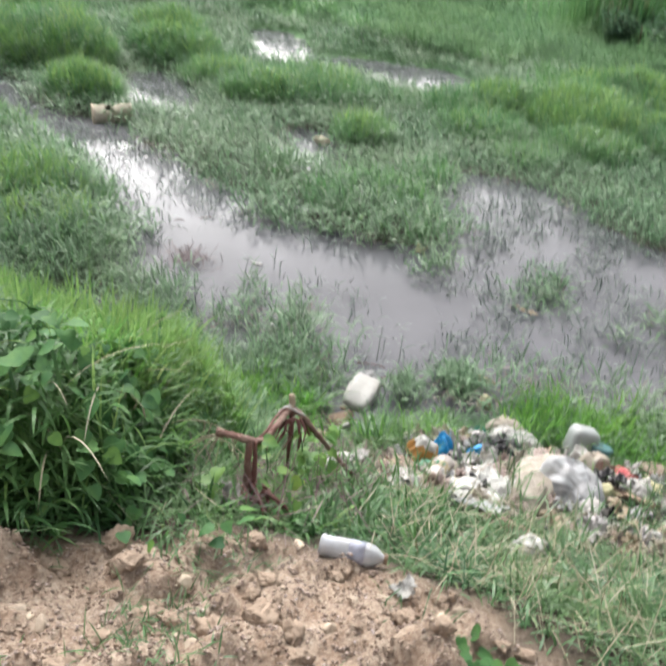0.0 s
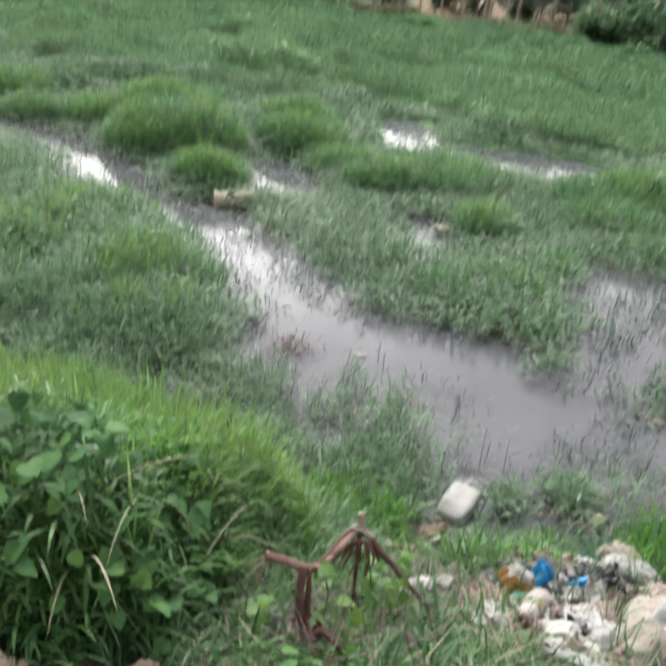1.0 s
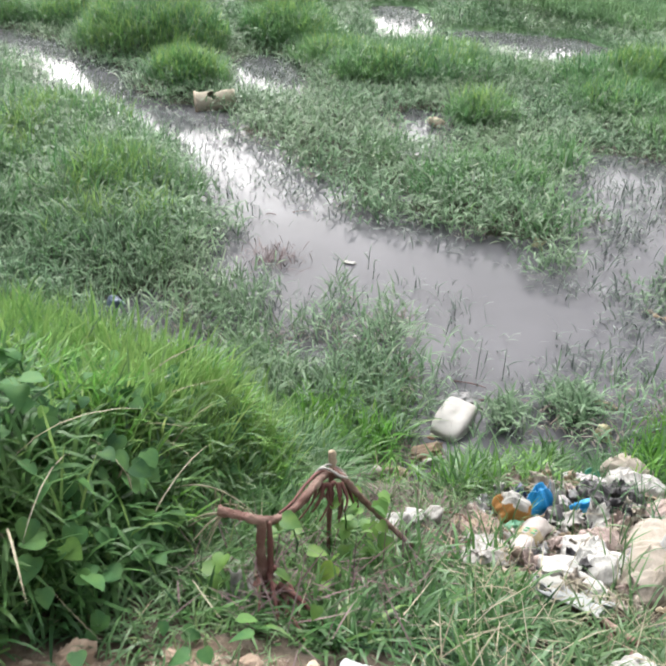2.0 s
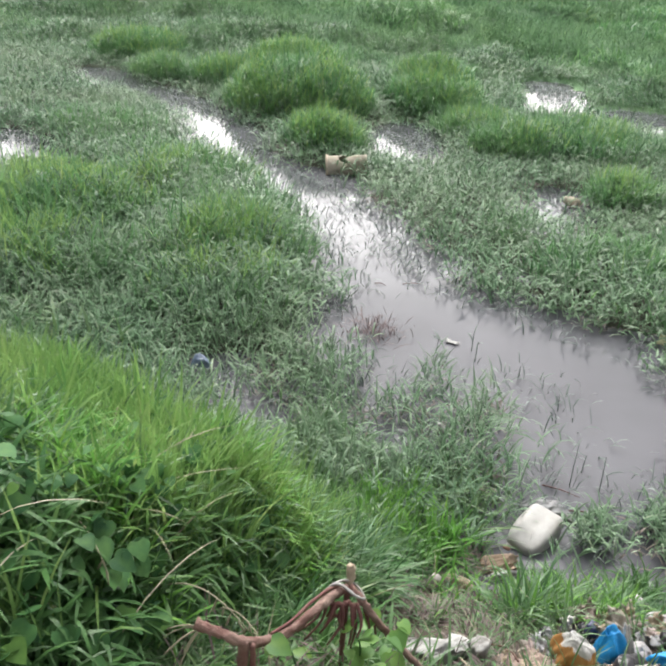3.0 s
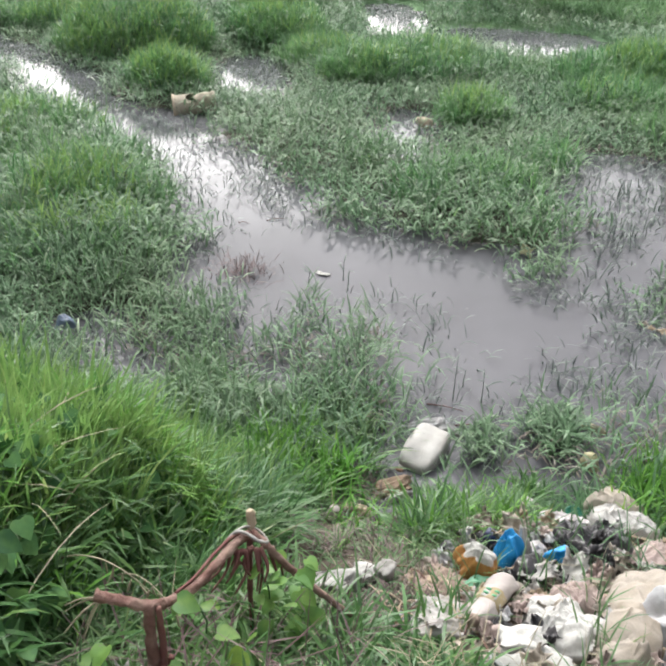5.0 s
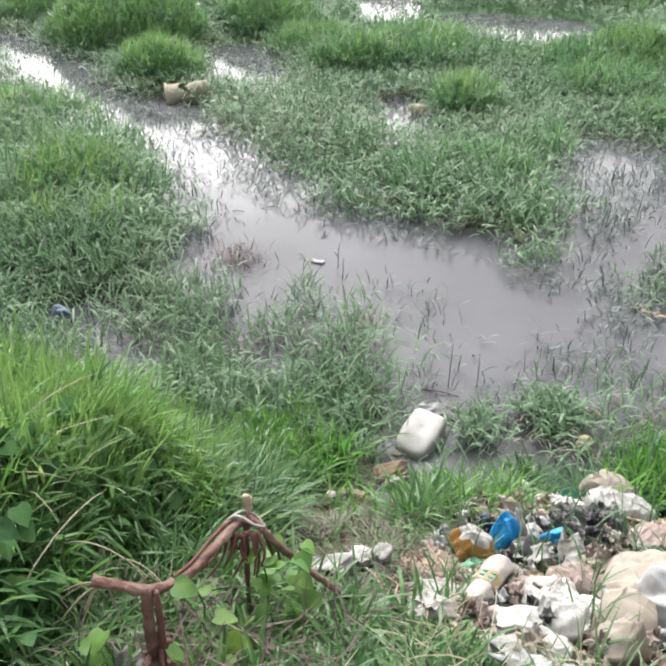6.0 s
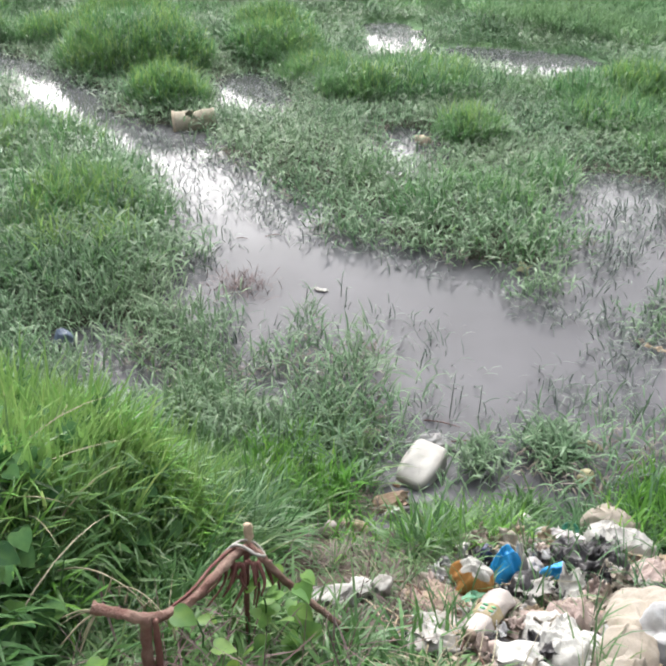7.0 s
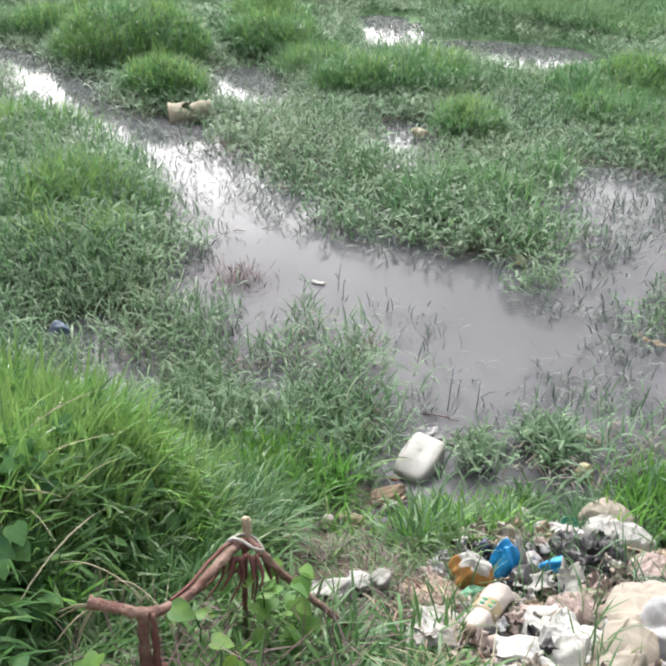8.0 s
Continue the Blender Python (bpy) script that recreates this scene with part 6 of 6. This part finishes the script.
def crown(name, mat, lumps, count, leaf, seed):
    """A ragged crown of many leaves gathered in lumps (x, y, z, radius)."""
    g = np.random.RandomState(seed)
    lumps = np.array(lumps, float)
    k = g.choice(len(lumps), count, p=lumps[:, 3] ** 2 / (lumps[:, 3] ** 2).sum())
    d = g.randn(count, 3)
    d /= np.linalg.norm(d, axis=1)[:, None]
    base = lumps[k, :3] + d * (lumps[k, 3] * (0.45 + 0.6 * g.rand(count)))[:, None]
    v, f = blade_arrays(base, leaf * (0.6 + 0.8 * g.rand(count)), leaf * 0.5 * (0.6 + 0.6 * g.rand(count)), np.arctan2(d[:, 1], d[:, 0]) + g.randn(count) * .7, 0.9 + 0.8 * g.rand(count), 0.4 + 0.6 * g.rand(count), 2)
    return mesh_of(name, v, f, mat)


def shrub(label, x, y, width, height, mat, seed, count=2600, leaf=0.22, name="shrub"):
    g = random.Random(seed)
    s = thing(name, label, name.replace("_", " "), pose(x, y, float(land(x, y)), 0, 0, g.uniform(0, 360)))
    lumps = [(g.uniform(-.4, .4) * width, g.uniform(-.3, .3) * width, height * g.uniform(.15, .85), width * g.uniform(.16, .3)) for _ in range(9)]
    part("crown", crown("shrub_crown", mat, lumps, count, leaf, seed), s)
    for k in range(4):
        a = g.uniform(0, 6.28)
        part("stem", tube("shrub_stem", M_BARK, [(0.1 * math.cos(a), .1 * math.sin(a), -.1), (.15 * width * math.cos(a), .15 * width * math.sin(a), height * .35), (.3 * width * math.cos(a), .3 * width * math.sin(a), height * .7)], [.04, .03, .015], 6, .2, k, 3), s)
    return s


def tree(label, x, y, height, width, seed):
    g = random.Random(seed)
    t = thing("tree", label, "tree", pose(x, y, float(land(x, y)) - .1))
    part("trunk", tube("trunk", M_BARK, [(0, 0, 0), (.1, .05, height * .3), (-.05, .1, height * .55), (.1, 0, height * .8)], [.2, .16, .12, .06], 9, .2, seed), t)
    lumps = []
    for k in range(8):
        a, z = g.uniform(0, 6.28), height * g.uniform(.45, .95)
        tip = (width * .38 * math.cos(a), width * .38 * math.sin(a), z)
        part("limb", tube("limb", M_BARK, [(0, .05, z - height * .2), (tip[0] * .5, tip[1] * .5, z - height * .08), tip], [.07, .05, .02], 6, .2, k, 3), t)
        lumps.append((*tip, width * g.uniform(.18, .28)))
    lumps.append((0, 0, height * .85, width * .3))
    part("crown", crown("tree_crown", M_CROWN, lumps, 4200, .3, seed), t)
    return t


def banana(x, y, height, seed):
    g = random.Random(seed)
    b = thing("banana_plant", "banana plant with split green leaves and dry ones hanging", "banana plant", pose(x, y, float(land(x, y)) - .05), "banana plants at the far side")
    part("stem", tube("pseudostem", M_LOG, [(0, 0, 0), (.05, 0, height * .5), (.08, .03, height * .8)], [.13, .11, .08], 9, .1, seed), b)
    for k in range(9):
        dry = k > 6
        a = k * 2.4 + g.uniform(-.3, .3)
        v, f = blade_arrays(np.array([[.08, .03, height * (.62 if dry else .78)]]), np.array([g.uniform(1.3, 2.0)]), np.array([.32 if dry else .5]), np.array([a]), np.array([1.6 if dry else g.uniform(.2, .6)]), np.array([1.2 if dry else g.uniform(1.0, 1.9)]), 7)
        part("leaf", mesh_of("banana_leaf", v, f, M_DRY if dry else M_CROWN), b, "dry brown hanging leaf" if dry else "")
    return b


def house(label, x, y, w, d, h, wall_mat, roof_mat, rz):
    hs = thing("house", label, "house", pose(x, y, float(land(x, y)) - .2, 0, 0, rz))
    def slab(name, lx, ly, lz, cx, cy, cz, mat, parent, label=""):
        bm = bmesh.new()
        bmesh.ops.create_cube(bm, size=1)
        bmesh.ops.scale(bm, vec=(lx, ly, lz), verts=bm.verts)
        bmesh.ops.bevel(bm, geom=bm.edges[:], offset=.01, segments=1, affect="EDGES")
        return part(name, finish(bm, name, mat, True), parent, label, pose(cx, cy, cz))
    t = .2
    # front wall in pieces round a window and a door
    for cx, cz, lx, lz in ((-w * .4, h / 2, w * .2, h), (-w * .05, h / 2, w * .1, h), (w * .35, h / 2, w * .3, h), (-w * .2, h * .2, w * .2, h * .4), (-w * .2, h * .9, w * .2, h * .2), (w * .1, h * .9, w * .2, h * .2)):
        slab("wall", lx, t, lz, cx, -d / 2, cz, wall_mat, hs)
    slab("wall", w, t, h, 0, d / 2, h / 2, wall_mat, hs)
    for sx in (-1, 1):
        slab("wall", t, d - t, h, sx * (w / 2 - t / 2), 0, h / 2, wall_mat, hs)
    win = slab("window", w * .19, .05, h * .39, -w * .2, -d / 2 + .05, h * .6, M_TEAL, hs, "dark window")
    slab("frame", w * .19, .04, .06, 0, -.05, 0, M_WHITE, win)
    slab("door", w * .19, .05, h * .8, w * .1, -d / 2 + .04, h * .4, M_BARK, hs, "brown door")
    for sy in (-1, 1):
        rf = slab("roof", w + .8, d * .62, .07, 0, sy * d * .28, h + .55, roof_mat, hs)
        rf.rotation_euler = (sy * -radians(24), 0, 0)
    return hs


M_WALLW = material("whitewashed_wall", (0.42, 0.42, 0.42), 0.85, (0.35, 0.33, 0.3), 0.5, 8, 0.6, 0.3)
M_WALLB = material("block_wall", (0.35, 0.31, 0.33), 0.9, (0.2, 0.17, 0.17), 0.5, 8, 0.6, 0.3)
M_ROOF = material("tin_roof", (0.22, 0.21, 0.21), 0.6, (0.2, 0.12, 0.09), 0.5, 6, 0.5, 0.2, metal=0.3)
house("low whitewashed house behind shrubs", -9.5, 66, 9, 6, 2.9, M_WALLW, M_ROOF, -6)
house("grey block house behind banana plants", -24.5, 68, 8, 6, 2.8, M_WALLB, M_ROOF, 8)
house("low grey house at the end of the field", 0.5, 64, 7, 6, 2.8, M_WALLB, M_ROOF, -10)

r = random.Random(61)
for k, (x, y) in enumerate(((-25.3, 52.5), (-24.0, 51.5), (-22.6, 52), (-21.2, 53), (-19.5, 53), (-12.5, 53), (-8.7, 53.5), (-6.2, 53), (-10.5, 52.6))):
    banana(x, y, r.uniform(2.0, 2.9), 70 + k)
for k in range(34):
    x = -50 + k * 1.75 + r.uniform(-.6, .6)
    shrub("dense dark green shrub at the far side of the marsh", x, 56 + r.uniform(-1.5, 3), r.uniform(3, 4.6), r.uniform(2.2, 4.0), M_CROWN, 100 + k)
for k in range(16):
    tree("broad dark green tree behind the houses", -52 + k * 4.3 + r.uniform(-1, 1), 76 + r.uniform(-4, 6), r.uniform(6, 9), r.uniform(5, 7), 200 + k)
for k, (x, y, w, h) in enumerate(((-33, 40, 4, 1.6), (-36.5, 42, 4, 2.2), (-30, 44, 3, 1.4), (-39, 40, 4, 2.4), (-28.5, 47, 3, 1.6), (-5.4, 47.5, 2.6, 1.9), (-3.6, 47, 2.6, 2.0), (-1.6, 46.5, 2.4, 2.3), (0.6, 46, 3, 2.6), (3.4, 45, 3.4, 2.8))):
    shrub("loose light green bush at the edge of the field", x, y, w, h, M_FAR, 300 + k, 2200, .3)
shrub("dark bush standing at the field's edge", -2.0, 45.0, 1.7, 1.1, M_CROWN, 340, 1800, .18)
for k in range(19):
    x, y = -17.5 + k * 0.85 + r.uniform(-.2, .2), 50.5 + r.uniform(-.6, .6)
    z = float(land(x, y))
    p = tagged(part("fence_post", tube("fence_post", M_CUTWOOD if k % 3 else M_BARK, [(0, 0, -.2), (r.uniform(-.1, .1), 0, .7), (r.uniform(-.2, .2), .05, r.uniform(1.0, 2.2))], [.07, .065, .05], 7, .2, k, 3), m=pose(x, y, z)), "weathered leaning wooden fence post", "fence post", "fence posts at the far side")
n = 5000
x, y = uni(-19, -4, n), 48.3 + np.abs(RND.randn(n)) * .9
blades("dry_grass", "tawny dry grass below the fence", M_DRY, np.stack([x, y, land(x, y)], -1), uni(.4, .9, n), uni(.03, .07, n), uni(0, .5, n), uni(.2, .9, n), 2)

# tall reeds and a bush where the field meets the far bank
n = 2600
x, y = 2.4 + RND.randn(n) * .75, 23.4 + RND.randn(n) * .5
blades("tall_reeds", "tall green reeds in a dense stand", M_TUSSOCK, np.stack([x, y, land(x, y) + uni(0, .5, n)], -1), uni(.7, 1.5, n), uni(.02, .045, n), uni(0, .25, n), uni(.1, .7, n), 3, category="reeds")
n = 160
x, y = 2.1 + RND.randn(n) * .35, 22.9 + RND.randn(n) * .25
blades("dry_reeds", "bleached dry reed stalks", M_DRY, np.stack([x, y, land(x, y) + uni(.3, .8, n)], -1), uni(.5, 1.2, n), uni(.02, .04, n), uni(0, .3, n), uni(.1, .5, n), 3, category="reeds")
shrub("round dark green bush in the marsh", 2.6, 21.6, 1.7, .75, M_CROWN, 360, 1800, .14)
shrub("dark green bush among reeds", 4.2, 23.0, 2.2, 1.6, M_CROWN, 361, 2200, .16)
# ragged weed standing in the open water, in loose clumps
x, y = scatter(-.3, 1.9, 5.2, 9.3, 3000, lambda x, y: (1 - smooth(-.02, .1, reach_distance(x, y))) * smooth(.44, .6, fractal(x * 2.6 + 17, y * 1.7 + 4, 3)) * smooth(-.1, .45, x) * (.35 + .65 * smooth(5.5, 6.1, y)))
n = len(x)
blades("water_weed", "ragged green weed standing in the open pool", M_SPRIG, np.stack([x, y, uni(-.02, .04, n)], -1), uni(.09, .22, n), uni(.009, .016, n), uni(.1, 1.1, n), uni(.4, 1.8, n), 3, category="water weed")
